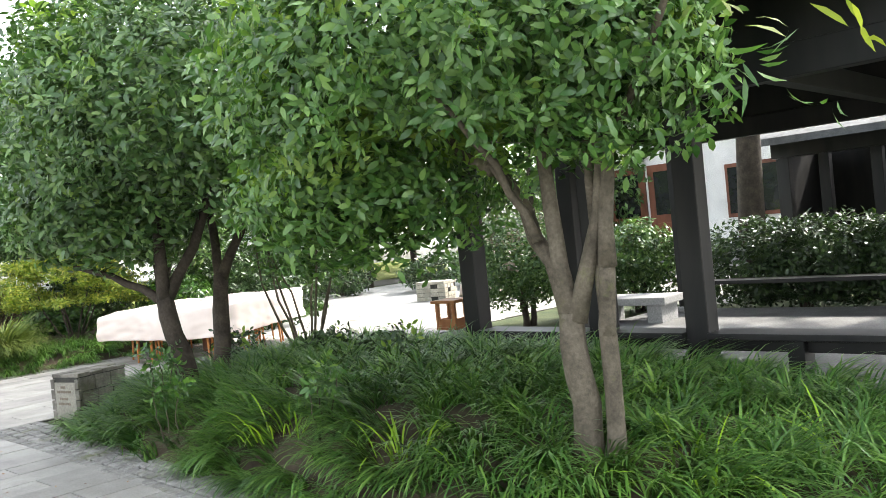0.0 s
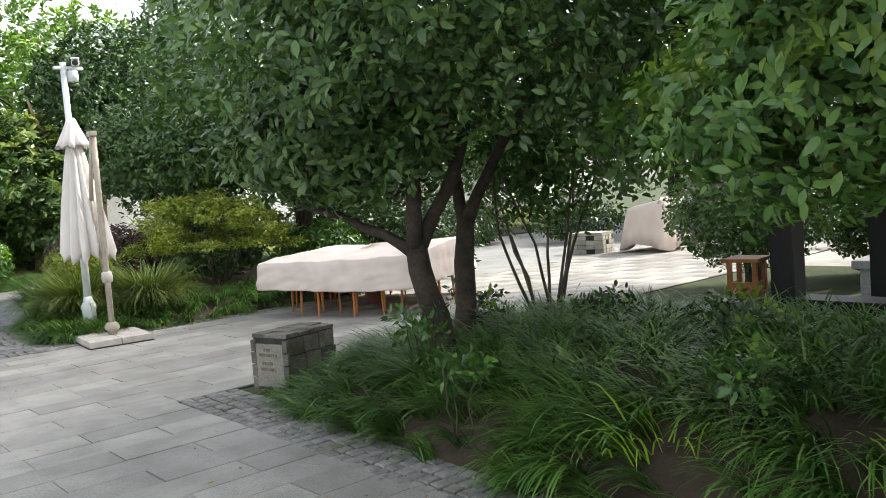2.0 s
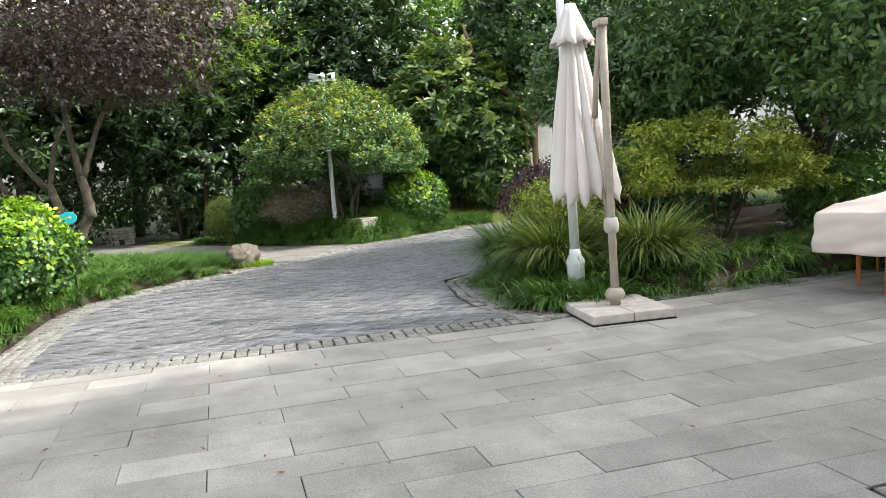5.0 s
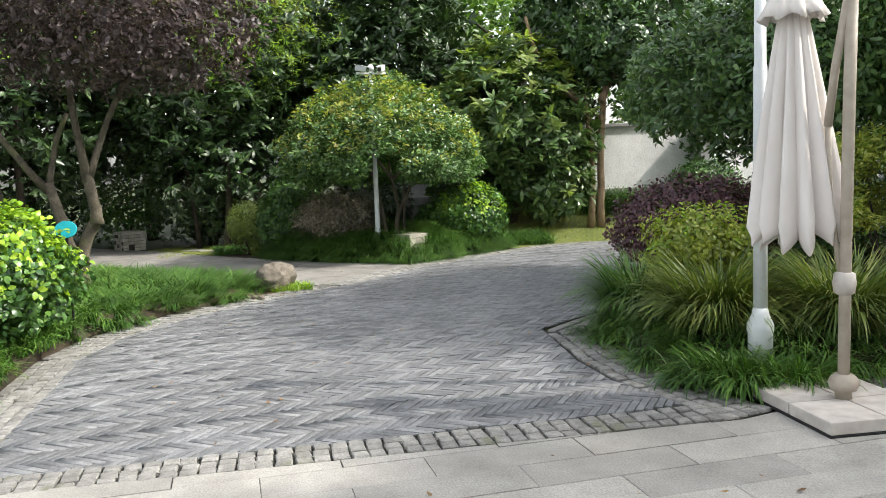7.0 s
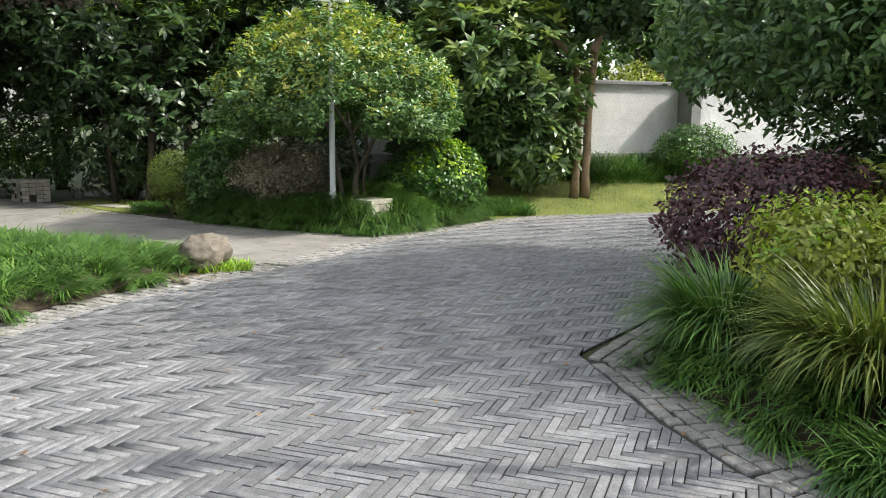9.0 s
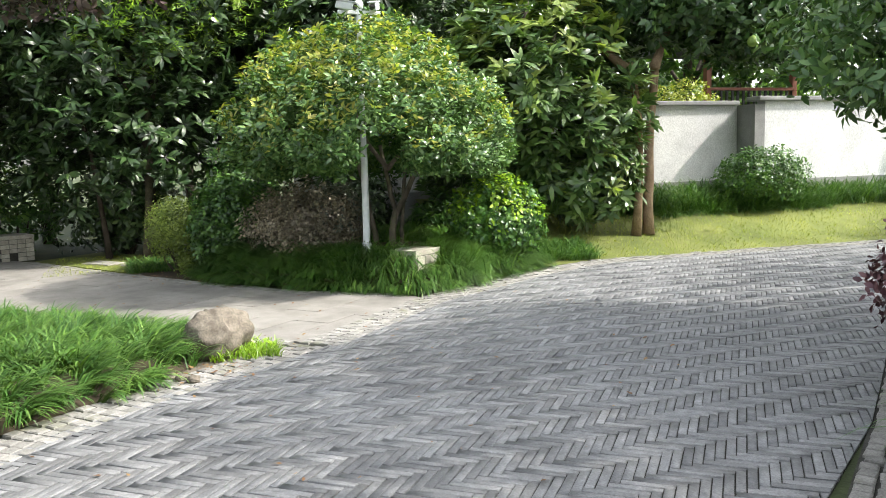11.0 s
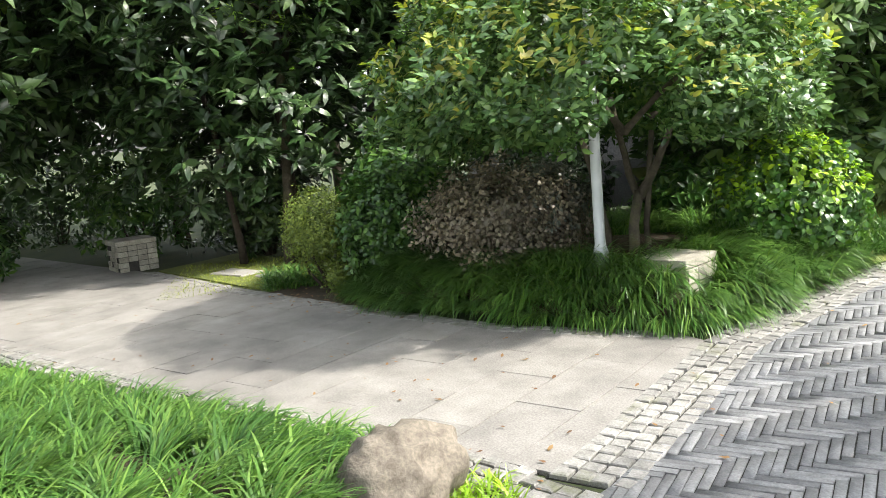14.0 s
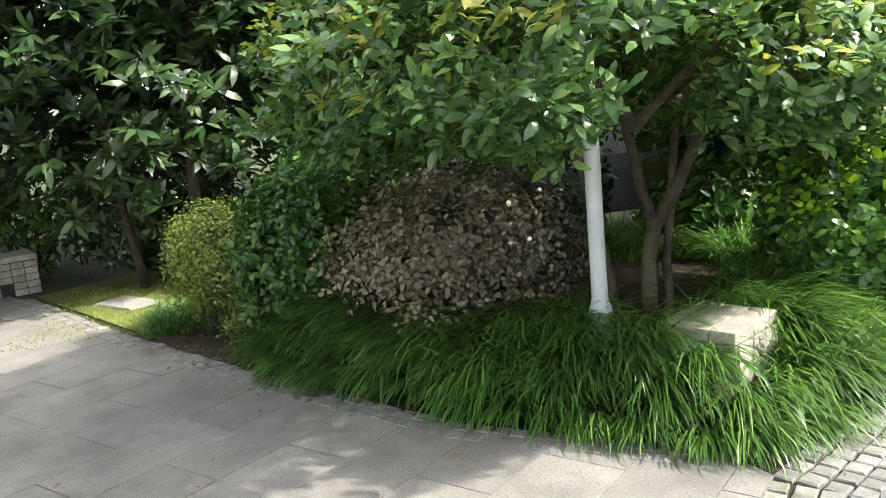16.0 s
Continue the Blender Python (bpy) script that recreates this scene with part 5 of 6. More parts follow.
def plaque_box():
    b = thing("stone_utility_box", (-8.5, 3.6, 0), "weathered slate-clad box with an inscribed plaque", "stone box", turn=14)
    part("core", box_bm(0.38, 0.56, 0.44, (0, 0, 0), 0.006), M_JOINT, b)
    rng = random.Random(5)
    for k in range(8):
        s = -1 if k % 2 else 1
        part("edge_stone", box_bm(0.05 + 0.015 * rng.random(), 0.03, 0.095, (s * 0.185, -0.28, 0.01 + 0.105 * (k // 2)), 0.006), M_BOXSTONE, b)
    for k in range(3):
        for j in range(3):
            part("side_stone", box_bm(0.03, 0.175, 0.135, (0.192, -0.185 + 0.185 * j + 0.02 * (k % 2), 0.01 + 0.142 * k), 0.006), M_BOXSTONE, b)
    part("plaque", box_bm(0.31, 0.02, 0.36, (0, -0.283, 0.03), 0.004), M_PLAQUE, b, "pale plaque with worn lettering")
    for k, (w, z) in enumerate(((0.10, 0.33), (0.22, 0.285), (0.16, 0.215), (0.21, 0.165))):
        for j in range(int(w / 0.027)):
            part("lettering", box_bm(0.017, 0.004, 0.026, (-w / 2 + 0.027 * j, -0.2945, z)), M_LETTER, b)
    for i in range(3):
        for j in range(4):
            part("top_stone", box_bm(0.128 + 0.012 * rng.random(), 0.138, 0.026 + 0.012 * rng.random(), (-0.135 + 0.135 * i, -0.21 + 0.143 * j, 0.438), 0.006, turn=rng.uniform(-4, 4)), M_BOXSTONE, b)


def brick_box(name, at, label, size, turn, mat, rows, cols, lid=True, gaps=0.0):
    b = thing(name, at, label, "stone box", turn=turn)
    sx, sy, sz = size
    part("core", box_bm(sx - 0.03, sy - 0.03, sz - 0.02, (0, 0, 0)), M_JOINT, b)
    rng = random.Random(len(label))
    h = (sz - (0.07 if lid else 0.0)) / rows
    for r in range(rows):
        for s in (-1, 1):
            for c in range(cols):
                if rng.random() < gaps:
                    continue
                w = sx / cols
                part("brick", box_bm(w - 0.008, 0.03, h - 0.008, (-sx / 2 + w * (c + 0.5), s * (sy / 2 - 0.012 + 0.008 * rng.random()), r * h + 0.004), 0.004), mat, b)
                w = sy / cols
                part("brick", box_bm(0.03, w - 0.008, h - 0.008, (s * (sx / 2 - 0.012 + 0.008 * rng.random()), -sy / 2 + w * (c + 0.5), r * h + 0.004), 0.004), mat, b)
    if lid:
        for c in range(3):
            part("cap_stone", box_bm(sx / 3 - 0.006, sy + 0.03, 0.065, (-sx / 2 + sx / 3 * (c + 0.5), 0, sz - 0.068), 0.008), mat, b)
    return b


plaque_box()
brick_box("stone_utility_box", (-22.74, 3.04, 0.16), "pale stone-clad box sunk in long grass", (0.43, 0.45, 0.3), 35, M_PALEBRICK, 2, 3)
brick_box("stone_utility_box", (-28.55, -2.25, -0.02), "pale rough brick box standing by the side path", (0.52, 0.52, 0.44), 28, M_PALEBRICK, 5, 4, gaps=0.16)
brick_box("stone_utility_box", (-13.5, 13.9, -0.02), "pale rough brick box by the far lawn", (0.8, 0.5, 0.45), 10, M_PALEBRICK, 4, 4, gaps=0.16)


def boulder(at, r, label, seed):
    bm = bmesh.new()
    bmesh.ops.create_icosphere(bm, subdivisions=4, radius=1.0)
    for v in bm.verts:
        n = noise.noise(v.co * 1.1 + Vector((seed, 0, 0))) * 0.3 - abs(noise.noise(v.co * 2.3 + Vector((0, seed, 0)))) * 0.28 + noise.noise(v.co * 7.0) * 0.05 + noise.noise(v.co * 16.0) * 0.02
        v.co *= 1 + n
        v.co = Vector((v.co.x * r[0], v.co.y * r[1], max(v.co.z * r[2], -r[2] * 0.6)))
    me = bpy.data.meshes.new("boulder")
    bm.to_mesh(me)
    bm.free()
    me.materials.append(M_ROCK)
    me.polygons.foreach_set("use_smooth", np.ones(len(me.polygons), dtype=bool))
    ob = new("boulder", me)
    ob.matrix_world = pose(*at, 0, 0, 20)
    return tagged(ob, label, "boulder")


boulder((-20.12, 0.5, 0.15), (0.3, 0.3, 0.25), "rounded tan boulder at the tip of the verge", 2.0)
for k in range(5):
    boulder((-19.62 + 0.09 * k, -0.02 + 0.08 * k, 0.02), (0.05 + 0.01 * (k % 3), 0.05, 0.03), "small tan stone on bare soil beside the boulder", 5.0 + k)

# ---- covered dining table with chairs ----
TABLE = (-11.95, 6.99)


def chair_base():
    c = thing("dining_chair", (0, 0, 0), "orange-stained beech dining chair under the dust sheet", "chair", "chairs round the covered table")
    part("seat", box_bm(0.44, 0.42, 0.035, (0, 0, 0.43), 0.012), M_CHAIR, c)
    part("seat_rail", box_bm(0.38, 0.36, 0.05, (0, 0, 0.385), 0.004), M_CHAIR, c)
    for sx in (-1, 1):
        v, f = tube_arrays([(sx * 0.19, -0.17, 0.0), (sx * 0.18, -0.16, 0.43)], [0.013, 0.024], 8)
        link_mesh("leg", v, f, M_CHAIR, c)
        v, f = tube_arrays([(sx * 0.19, 0.2, 0.0), (sx * 0.18, 0.18, 0.43), (sx * 0.18, 0.2, 0.70)], [0.014, 0.022, 0.016], 8)
        link_mesh("leg", v, f, M_CHAIR, c)
    part("backrest", box_bm(0.38, 0.022, 0.12, (0, 0.2, 0.57), 0.008), M_CHAIR, c)
    return c


def covered_table():
    t = thing("dining_table", (*TABLE, 0), "round dining table under a cream dust sheet", "table")
    v, f = lathe([(0.001, 0.70), (0.78, 0.70), (0.8, 0.715), (0.8, 0.735), (0.78, 0.75), (0.001, 0.75)], 40)
    link_mesh("tabletop", v, f, M_BROWNWOOD, t)
    part("pedestal", box_bm(0.16, 0.16, 0.70, (0, 0, 0), 0.01), M_BROWNWOOD, t)
    c = chair_base()
    n = 8
    side = 1.22
    for k in range(n):
        a = 2 * math.pi * k / n - 0.31 + math.pi / 8
        r = side / (math.cos(a + 0.31 - math.pi / 4) ** 4 + math.sin(a + 0.31 - math.pi / 4) ** 4) ** 0.25 - 0.36
        m = pose(TABLE[0] + r * math.cos(a), TABLE[1] + r * math.sin(a), 0, 0, 0, math.degrees(a) - 90)
        if k == 0:
            c.matrix_basis = m
        else:
            copy_thing(c, m)
    # dust sheet: corners pulled out over the chair backs
    seg, sv, sf = 240, [], []
    rows = [(0.0, 0), (0.2, 0), (0.4, 0), (0.6, 0), (0.75, 0), (0.88, 0), (0.96, 0), (0.985, 0), (0.992, 0.01), (0.996, 0.04), (1.0, 0.1)] + [(1.0 + 0.022 * k / 16, k / 16) for k in range(2, 17)]
    for s, d in rows:
        for j in range(seg):
            a = 2 * math.pi * j / seg
            b = a + 0.31 - math.pi / 4
            R = 1.2 / (abs(math.cos(b)) ** 16 + abs(math.sin(b)) ** 16) ** (1 / 16)
            x, y = R * s * math.cos(a), R * s * math.sin(a)
            bump = 0.03 * math.sin(2 * a + 0.6) * s + 0.025 * noise.noise((x * 2.2, y * 2.2, 0.5)) + 0.008 * noise.noise((x * 7, y * 7, 1.5)) + 0.05 * (1 - s)
            z0 = 0.79 + bump + 0.03 * math.sin(a + 0.4)
            hem = 0.36 + 0.02 * math.sin(a * 2 - 0.6) + 0.012 * math.sin(3 * a + 1.3) + 0.004 * math.sin(21 * a)
            # slanting pulls and small creases in the hanging sides
            fold = (0.02 * noise.noise((x * 1.7 + 1.5 * d, y * 1.7, 2.2 * d)) + 0.011 * noise.noise((x * 6 + 4 * d, y * 6, 5 * d)) + 0.005 * math.sin(34 * a + 5 * noise.noise((x, y, d)))) * min(1, d * 2)
            r = R * s * (1 + fold)
            sv.append((TABLE[0] + r * math.cos(a), TABLE[1] + r * math.sin(a), z0 * (1 - d) + hem * d))
    for i in range(len(rows) - 1):
        for j in range(seg):
            k = (j + 1) % seg
            sf.append((i * seg + j, (i + 1) * seg + j, (i + 1) * seg + k, i * seg + k))
    ob = link_mesh("dust_sheet", sv, sf, M_CLOTH, smooth=True)
    sol = ob.modifiers.new("thick", "SOLIDIFY")
    sol.thickness = 0.004
    tagged(ob, "cream cotton dust sheet draped over table and chairs", "cloth")


covered_table()


def covered_heap():
    sv, sf, seg = [], [], 72
    rows = [(0.0, 0), (0.5, 0), (0.85, 0), (0.97, 0.02), (1.02, 0.15), (1.06, 0.4), (1.1, 0.7), (1.13, 1.0)]
    for s, d in rows:
        for j in range(seg):
            a = 2 * math.pi * j / seg
            R = 0.5 / max(abs(math.cos(a)), abs(math.sin(a)) * 0.8) ** 0.7
            r = R * s * (1 + d * (0.06 * math.sin(7 * a) + 0.04 * math.sin(13 * a + 1)))
            sv.append((-12.08 + r * math.cos(a) - 0.12 * d, 14.4 + r * math.sin(a), (0.98 + 0.1 * math.cos(a)) * (1 - d) + (0.1 + 0.08 * math.sin(3 * a)) * d))
    for i in range(len(rows) - 1):
        for j in range(seg):
            k = (j + 1) % seg
            sf.append((i * seg + j, (i + 1) * seg + j, (i + 1) * seg + k, i * seg + k))
    ob = link_mesh("covered_furniture", sv, sf, M_CLOTH, smooth=True)
    sol = ob.modifiers.new("thick", "SOLIDIFY")
    sol.thickness = 0.004
    tagged(ob, "stacked furniture under a cream dust sheet", "covered furniture")


covered_heap()

# ---- the black timber pavilion ----


def pavilion():
    p = thing("pavilion", (-2.6, 8.2, 0), "open black timber pavilion with a bench rail between its posts", "pavilion")
    part("floor", box_bm(7.2, 4.6, 0.16, (0.2, 0.35, -0.05), 0.01), M_FLOORSTONE, p, "grey stone floor")
    for x, y in ((-2.8, -2.05), (-1.35, -2.05), (-0.45, -2.05), (-2.7, -0.45), (3.2, -2.05), (-2.8, 2.3), (0.2, 2.3), (3.2, 2.3)):
        post = part("post", box_bm(0.19, 0.19, 3.02, (x, y, 0.1), 0.012), M_BLACKWOOD, p)
        part("post_base", box_bm(0.26, 0.26, 0.08, (x, y, 0.11), 0.02), M_PLINTH, post, "stone post base")
    for a, b in ((-2.7, -1.45), (-1.25, -0.55), (-0.35, 3.1)):
        part("bench_rail", box_bm(b - a, 0.30, 0.05, ((a + b) / 2, -2.05, 0.48), 0.008), M_BLACKWOOD, p)
        part("bench_apron", box_bm(b - a, 0.05, 0.1, ((a + b) / 2, -2.05, 0.38), 0.004), M_BLACKWOOD, p)
    part("bench_rail", box_bm(0.30, 4.1, 0.05, (3.2, 0.1, 0.48), 0.008), M_BLACKWOOD, p)
    part("bench_rail", box_bm(2.8, 0.30, 0.05, (-1.3, 2.3, 0.48), 0.008), M_BLACKWOOD, p)
    for x in (-2.1, 0.3, 1.8):
        part("bench_leg", box_bm(0.12, 0.2, 0.4, (x, -2.05, 0.1), 0.006), M_BLACKWOOD, p)
    for y in (-2.05, 2.3):
        part("beam", box_bm(6.5, 0.14, 0.24, (0.2, y, 2.36), 0.008), M_BLACKWOOD, p)
    for x in (-2.8, 0.2, 3.2):
        part("beam", box_bm(0.14, 4.3, 0.2, (x, 0.12, 2.38), 0.008), M_BLACKWOOD, p)
    for y in (-2.05, 2.3):
        part("frieze_board", box_bm(6.5, 0.06, 0.5, (0.2, y, 2.602), 0.004), M_BLACKWOOD, p)
    # hipped roof with rafters and tile rows
    v = [(-3.9, -3.0, 3.05), (4.3, -3.0, 3.05), (4.3, 3.3, 3.05), (-3.9, 3.3, 3.05), (-1.2, 0.1, 5.2), (1.6, 0.1, 5.2)]
    v += [(x, y, z - 0.12) for x, y, z in v]
    f = [(0, 1, 5, 4), (1, 2, 5), (2, 3, 4, 5), (3, 0, 4), (6, 10, 11, 7), (7, 11, 8), (8, 11, 10, 9), (9, 10, 6), (0, 6, 7, 1), (1, 7, 8, 2), (2, 8, 9, 3), (3, 9, 6, 0)]
    roof = link_mesh("roof", v, f, [M_TILE, M_BLACKWOOD], p, [0] * 4 + [1] * 8, label="dark grey tiled roof")
    for k in range(16):
        x = -3.6 + 0.5 * k
        part("rafter", box_bm(0.07, 0.9, 0.09, (x, -2.5, 2.98)), M_BLACKWOOD, roof)
    for s in range(34):
        x = -3.8 + 0.24 * s
        e = min(1.0, max(0.0, min((x + 3.9) / 2.7, (4.3 - x) / 2.7)))
        vv, ff = tube_arrays([(x, -3.02, 3.07), (x, -3.0 + 3.1 * e, 3.07 + 2.15 * e)], [0.06, 0.06], 6)
        link_mesh("roof_tile", vv, ff, M_TILE, roof)
    return p


pavilion()


def nest_box():
    b = thing("wooden_lantern_box", (-5.72, 6.12, 0.53), "small orange pine box with open sides on the bench", "box", turn=8)
    part("base", box_bm(0.24, 0.24, 0.03, (0, 0, 0), 0.003), M_STOOL, b)
    for x in (-0.1, 0.1):
        for y in (-0.1, 0.1):
            part("post", box_bm(0.035, 0.035, 0.24, (x, y, 0.03), 0.003), M_STOOL, b)
    part("panel", box_bm(0.2, 0.015, 0.08, (0, -0.1, 0.03), 0.002), M_STOOL, b)
    part("panel", box_bm(0.015, 0.2, 0.08, (-0.1, 0, 0.03), 0.002), M_STOOL, b)
    part("panel", box_bm(0.015, 0.2, 0.08, (0.1, 0, 0.03), 0.002), M_STOOL, b)
    part("lid", box_bm(0.3, 0.3, 0.03, (0, 0, 0.27), 0.006), M_STOOL, b, "pale-topped wooden lid")


nest_box()
part_block = thing("stone_bench", (-5.7, 9.6, 0), "low weathered concrete block bench", "bench", turn=5)
part("seat", box_bm(1.1, 0.6, 0.1, (0, 0, 0.34), 0.015), M_PLINTH, part_block)
part("foot", box_bm(0.2, 0.5, 0.34, (-0.38, 0, 0), 0.01), M_PLINTH, part_block)
part("foot", box_bm(0.2, 0.5, 0.34, (0.38, 0, 0), 0.01), M_PLINTH, part_block)
bush("box_hedge", (-4.2, 11.5, 0.0), "dense dark clipped hedge behind the pavilion",
     [dict(centre=(x, 0, 0.66), radii=(1.2, 0.7, 0.66), clumps=900, per=6, size=0.09, far=True, seed=150 + k, shell=0.6, lump=0.12, slim=0.5) for k, x in enumerate((-0.6, 0.4, 1.4, 2.6, 3.8))], [L_MAG, L_HEDGE], 0.6)


def gallery():
    g = thing("timber_gallery", (-2.0, 14.4, 0), "dark brown timber gallery with open posts behind the hedge", "gallery")
    part("floor", box_bm(7.4, 2.4, 0.12, (0, 1.0, -0.02), 0.01), M_PLINTH, g, "grey stone floor")
    for x in (-3.4, -2.75, -1.95, -1.1, 0.6, 2.2, 3.4):
        part("post", box_bm(0.17, 0.17, 2.15, (x, 0, 0.09), 0.012), M_BLACKWOOD, g)
    part("lintel", box_bm(7.2, 0.2, 0.26, (0, 0, 2.22), 0.01), M_BLACKWOOD, g)
    part("wall", box_bm(7.2, 0.1, 2.5, (0, 2.0, 0.09), 0.005), M_BLACKWOOD, g)
    for x in (-3.55, 3.55):
        part("wall", box_bm(0.1, 1.8, 2.3, (x, 1.0, 0.09), 0.005), M_BLACKWOOD, g)
    v = [(-3.9, -0.7, 2.42), (3.9, -0.7, 2.42), (3.9, 2.3, 3.5), (-3.9, 2.3, 3.5)]
    v += [(x, y, z + 0.12) for x, y, z in v]
    link_mesh("roof", v, [(0, 3, 2, 1), (4, 5, 6, 7), (0, 1, 5, 4), (1, 2, 6, 5), (2, 3, 7, 6), (3, 0, 4, 7)], M_TILE, g, label="dark grey roof")


gallery()


def house():
    h = thing("house", (-7.5, 24.0, 0), "white rendered house with red-brown timber doors and grey tiled roof", "house")
    part("wall", box_bm(12.0, 6.0, 4.2, (0, 0, 0)), M_WALL, h)
    part("plinth", box_bm(12.1, 6.1, 0.45, (0, 0, 0), 0.01), M_PLINTH, h)
    part("step", box_bm(3.4, 1.1, 0.3, (-4.2, -3.5, 0), 0.02), M_PLINTH, h)
    for x in (-4.9, -3.6):
        d = part("door", box_bm(1.2, 0.08, 2.4, (x, -3.03, 0.45), 0.01), M_BROWNWOOD, h)
        part("pane", box_bm(0.8, 0.02, 1.2, (x, -3.08, 1.45), 0.002), M_GLASSLENS, d, "dark glass pane")
        part("door_panel", box_bm(0.8, 0.03, 0.6, (x, -3.08, 0.62), 0.01), M_BROWNWOOD, d)
    for x in (-1.2, 1.6):
        w = part("window", box_bm(1.5, 0.08, 1.4, (x, -3.02, 1.2), 0.01), M_BROWNWOOD, h)
        part("pane", box_bm(0.62, 0.02, 1.2, (x - 0.36, -3.07, 1.3), 0.002), M_GLASSLENS, w, "dark glass pane")
        part("pane", box_bm(0.62, 0.02, 1.2, (x + 0.36, -3.07, 1.3), 0.002), M_GLASSLENS, w, "dark glass pane")
    v = [(-6.7, -3.9, 4.1), (6.7, -3.9, 4.1), (6.7, 3.9, 4.1), (-6.7, 3.9, 4.1), (-6.7, 0, 6.6), (6.7, 0, 6.6)]
    f = [(0, 1, 5, 4), (2, 3, 4, 5), (1, 2, 5), (3, 0, 4), (3, 2, 1, 0)]
    r = link_mesh("roof", v, f, M_TILE, h, label="dark grey tiled roof")
    for s in range(54):
        x = -6.6 + 0.25 * s
        vv, ff = tube_arrays([(x, -3.92, 4.12), (x, 0, 6.64)], [0.06, 0.06], 6)
        link_mesh("roof_tile", vv, ff, M_TILE, r)


house()


def teal_sign():
    s = thing("plant_sign", (-17.45, -1.62, 0.06), "small teal oval sign on a thin stake", "sign")
    v, f = tube_arrays([(0, 0, -0.05), (0, 0, 1.06)], [0.012, 0.012], 8)
    link_mesh("stake", v, f, M_DARKMETAL, s)
    v, f = lathe([(0.001, 0), (0.105, 0), (0.11, 0.006), (0.105, 0.012), (0.001, 0.012)], 28)
    b = link_mesh("board", v, f, M_TEAL, s)
    b.matrix_basis = pose(0.02, 0, 1.06, 0, 76, -8) @ Matrix.Diagonal((0.8, 1, 1, 1))


teal_sign()



def wall_pavilion():
    p = thing("timber_pavilion", (-30.6, 13.8, 0), "red-brown timber pavilion with dark balustrade behind the wall", "pavilion")
    part("deck", box_bm(1.6, 2.6, 2.3, (0, 0, 0), 0.01), M_PLINTH, p)
    for k in range(16):
        part("baluster", box_bm(0.05, 0.05, 0.62, (0.75, -1.2 + 0.16 * k, 2.3), 0.004), M_BLACKWOOD, p)
    for y in (-1.25, 1.25):
        part("post", box_bm(0.14, 0.14, 1.5, (0.72, y, 2.3), 0.01), M_BROWNWOOD, p)
    part("handrail", box_bm(0.1, 2.5, 0.07, (0.75, 0, 2.92), 0.01), M_BROWNWOOD, p)
    part("beam", box_bm(0.16, 2.8, 0.2, (0.72, 0, 3.7), 0.01), M_BROWNWOOD, p)
    v = [(-1.4, -1.9, 3.9), (1.4, -1.9, 3.9), (1.4, 1.9, 3.9), (-1.4, 1.9, 3.9), (0, -1.2, 4.9), (0, 1.2, 4.9)]
    f = [(0, 1, 4), (1, 2, 5, 4), (2, 3, 5), (3, 0, 4, 5), (3, 2, 1, 0)]
    link_mesh("roof", v, f, M_TILE, p, label="dark grey tiled roof")


wall_pavilion()
bush("golden_privet", (-29.2, 11.4, 0.0), "tall yellow-leaved shrub rising above the wall",
     [dict(centre=(0, 0, 2.3), radii=(0.8, 1.0, 0.9), clumps=600, per=6, size=0.08, seed=190, shell=0.4, lump=0.3)], [L_YELGRN], 1.8, 0.03)

# ---- fallen leaves ----
rng = np.random.default_rng(77)
N = 620
fx = np.concatenate([rng.uniform(-26, -20.5, 150), rng.uniform(-23, -13.5, 150), rng.uniform(-12.8, -4, 120), -25.4 + 1.6 * np.linspace(0, 1, 120) + rng.normal(size=120) * 0.16, -19.7 + rng.normal(size=80) * 0.25])
fy = np.concatenate([rng.uniform(-3, 2.6, 150), rng.uniform(-1, 4.5, 150), rng.uniform(-2, 2.6, 120), -0.1 + 1.1 * np.linspace(0, 1, 120) + rng.normal(size=120) * 0.16, 0.35 + rng.normal(size=80) * 0.22])
base = np.column_stack([fx, fy, np.full(N, 0.008)])
az = rng.uniform(0, 6.28, N)
along = np.column_stack([np.cos(az), np.sin(az), rng.uniform(0, 0.15, N)])
L = rng.uniform(0.02, 0.06, N)
lv, lf = leaf_arrays(base, along, np.tile(np.array((0, 0, 1.0)), (N, 1)), L, L * 0.45, -0.1)
tagged(link_mesh("fallen_leaves", lv, lf, L_DRY), "scattered small brown fallen leaves on the paving", "leaves", kind="stuff")

# ---- paving pieces, last ----
slab_variants = [piece_mesh("slab", a, b, 0.05, c, M_SLAB, s) for s, (a, b, c) in enumerate(((0.8865, 0.3075, 0.0015), (0.882, 0.3075, 0.002), (0.8868, 0.3045, 0.0025), (0.884, 0.306, 0.002), (0.8865, 0.3078, 0.001)))]
slab_variants = [(np.column_stack([v[:, 1], v[:, 0], v[:, 2]]), [q[::-1] for q in f]) for v, f in slab_variants]
pavement = tagged(new("pavement"), "light grey granite slab plaza in running bond", "paving", kind="structure")
rngp = random.Random(3)
spots = []
for i in range(-16, 56):
    x = -8.685 - 0.3105 * (55 - i) + 0.3105 * 40
    for j in range(-16, 38):
        y = 0.02 + 0.89 * j + (0.445 if i % 2 else 0.0) + 0.445
        spots.append((x, y, rngp.uniform(-0.003, 0.002), 0.0))
whole, cut = split_by(PLAZA, np.array(spots), 0.15125, 0.441)
lay_cut(pavement, "cut_slabs", PLAZA, cut, 0.15125, 0.441, M_SLAB)
lay(pavement, "slab", whole, slab_variants, M_SLAB, (-9.6, 0.6))

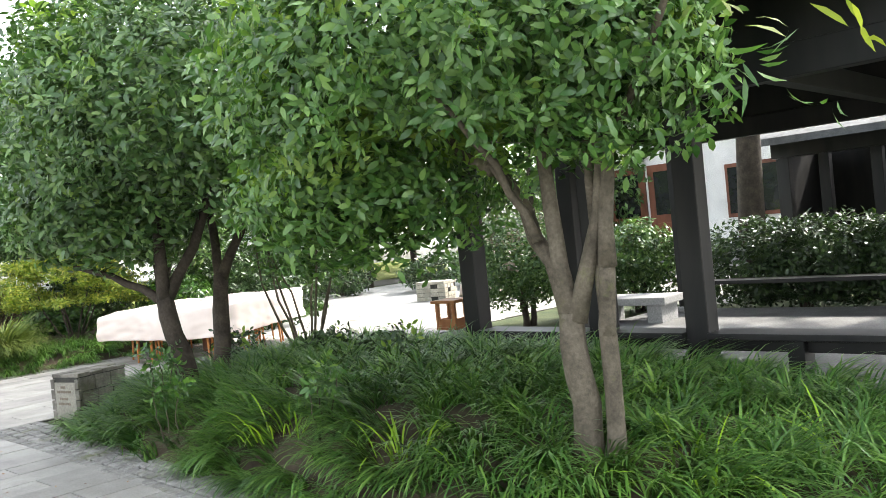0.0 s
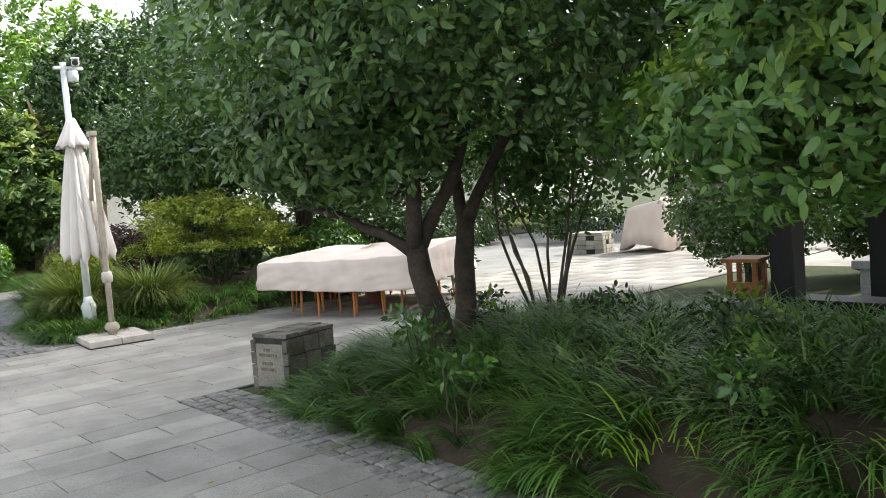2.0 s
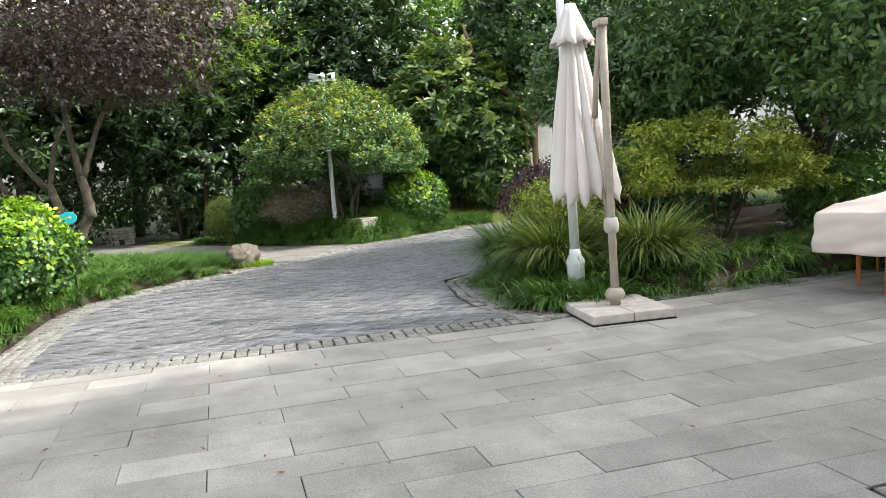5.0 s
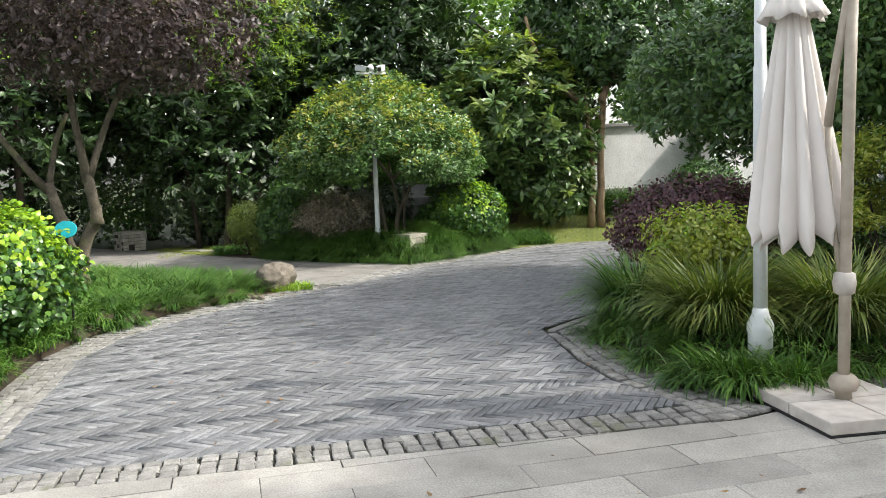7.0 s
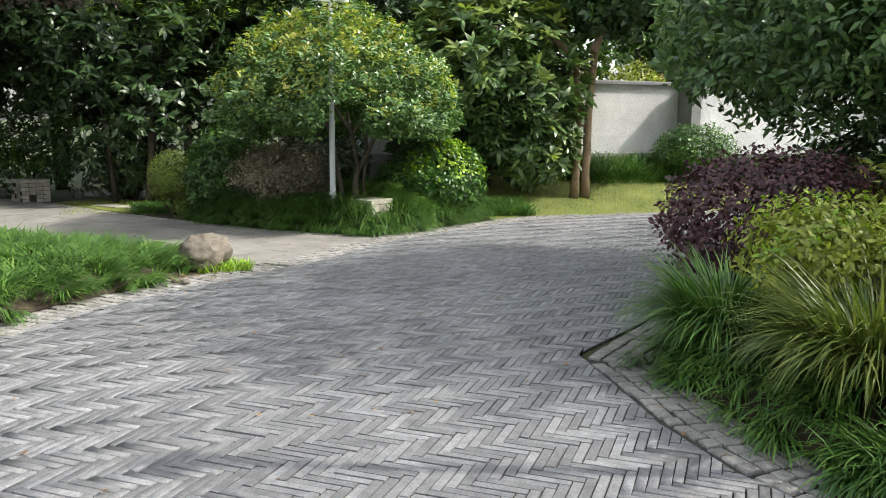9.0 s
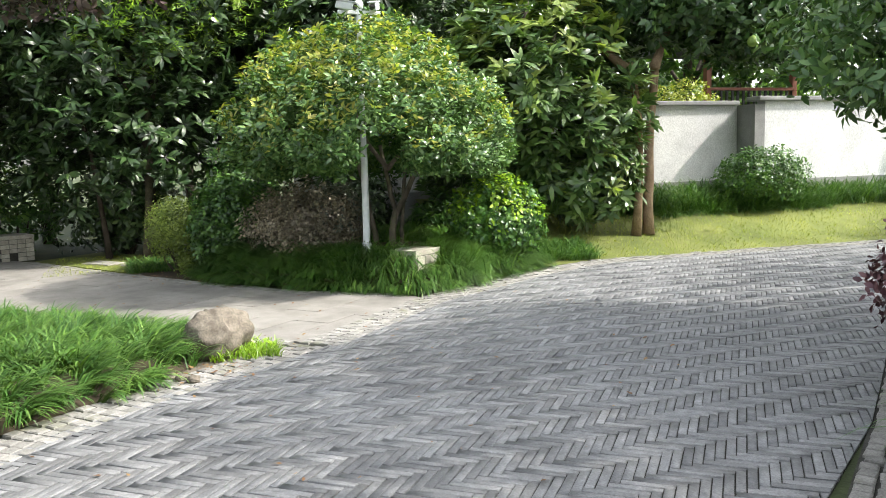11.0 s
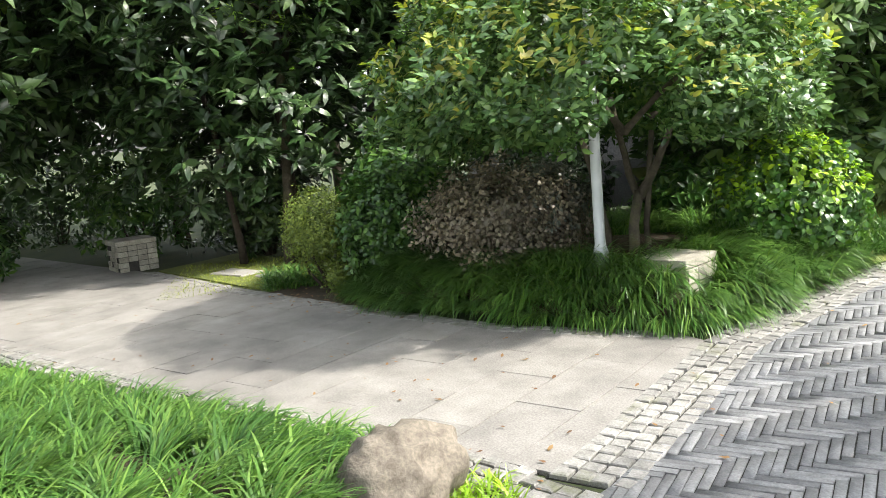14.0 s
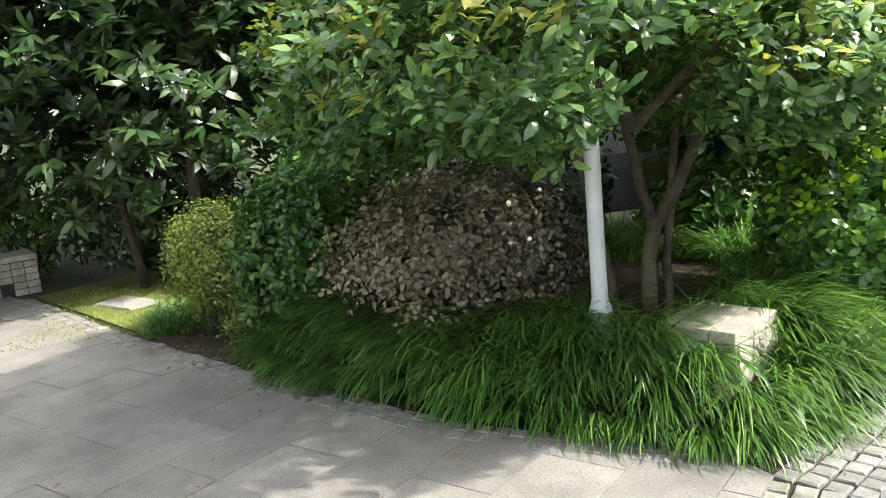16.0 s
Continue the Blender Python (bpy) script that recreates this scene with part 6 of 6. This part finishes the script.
path_top = tagged(new("path"), "pale granite slab side path", "paving", kind="structure")
spots = []
d = math.radians(44)
for i in range(-60, 60):
    for j in range(-40, 40):
        u, w = 0.42 * i, 0.89 * j + (0.445 if i % 2 else 0.0)
        spots.append((-22.0 + u * math.cos(d) - w * math.sin(d), 1.2 + u * math.sin(d) + w * math.cos(d), rngp.uniform(-0.002, 0.002), d))
whole, cut = split_by(SIDE_PATH, np.array(spots), 0.2075, 0.442)
lay_cut(path_top, "cut_slabs", SIDE_PATH, cut, 0.2075, 0.442, M_PATHSLAB)
path_variants = [piece_mesh("slab", 0.885, 0.416, 0.05, 0.001, M_PATHSLAB, s) for s in range(2)]
path_variants = [(np.column_stack([v[:, 1], v[:, 0], v[:, 2]]), [q[::-1] for q in f]) for v, f in path_variants]
lay(path_top, "slab", whole, path_variants, M_PATHSLAB, (-21.8, 0.8))

drive = tagged(new("drive"), "grey brick-on-edge drive laid in herringbone", "paving", kind="structure")
BL, BW = 0.262, 0.0524
spots = []
rot = math.radians(51)
for m in range(-45, 45):
    for k in range(-330, 330):
        for kind in (0, 1):
            if kind == 0:
                cx, cy, t = k * BW + BL / 2 + m * BL, k * BW + BW / 2 - m * BL, 0.0
            else:
                cx, cy, t = k * BW + BW / 2 + m * BL, (k + 1) * BW + BL / 2 - m * BL, math.pi / 2
            x = -18 + cx * math.cos(rot) - cy * math.sin(rot)
            y = 2 + cx * math.sin(rot) + cy * math.cos(rot)
            if -23.7 < x < -13.2 and -2 < y < 15:
                spots.append((x, y, rngp.uniform(-0.0035, 0.003), t + rot))
whole, cut = split_by(BRICK_AREA, np.array(spots), BL / 2 - 0.003, BW / 2 - 0.003)
lay_cut(drive, "cut_bricks", BRICK_AREA, cut, BL / 2 - 0.003, BW / 2 - 0.003, M_BRICK)
brick_variants = [piece_mesh("brick", BL - 0.007, BW - 0.007, 0.04, 0.002, M_BRICK, s, 0.0012) for s in range(4)]
lay(drive, "brick", whole, brick_variants, M_BRICK, (-15.0, 1.4))

for k, (line, rows, z) in enumerate(BANDS + [([(-8.82, 2.94), (-5.0, 2.83), (4, 2.83)], 5, 0.0)]):
    band = prism_sheet("edging_bed", ribbon(line, rows * 0.105 + 0.03), -0.02 + 0.001 * k, 0.05, M_JOINT, "dark mortar bed under a band of granite setts")
    cob = [piece_mesh("sett", 0.090, 0.087, 0.054, 0.007, M_COBBLE, 40 + s, 0.002) for s in range(5)]
    lay(band, "sett", band_spots(line, rows, seed=k), cob, M_COBBLE, (-13.2, 0.5) if k == 0 else ((-20.8, 1.6) if k == 2 else ((-8, 2.8) if k == 7 else (-23.5, 1.2) if k == 6 else (-19.5, 0.4))), 240)
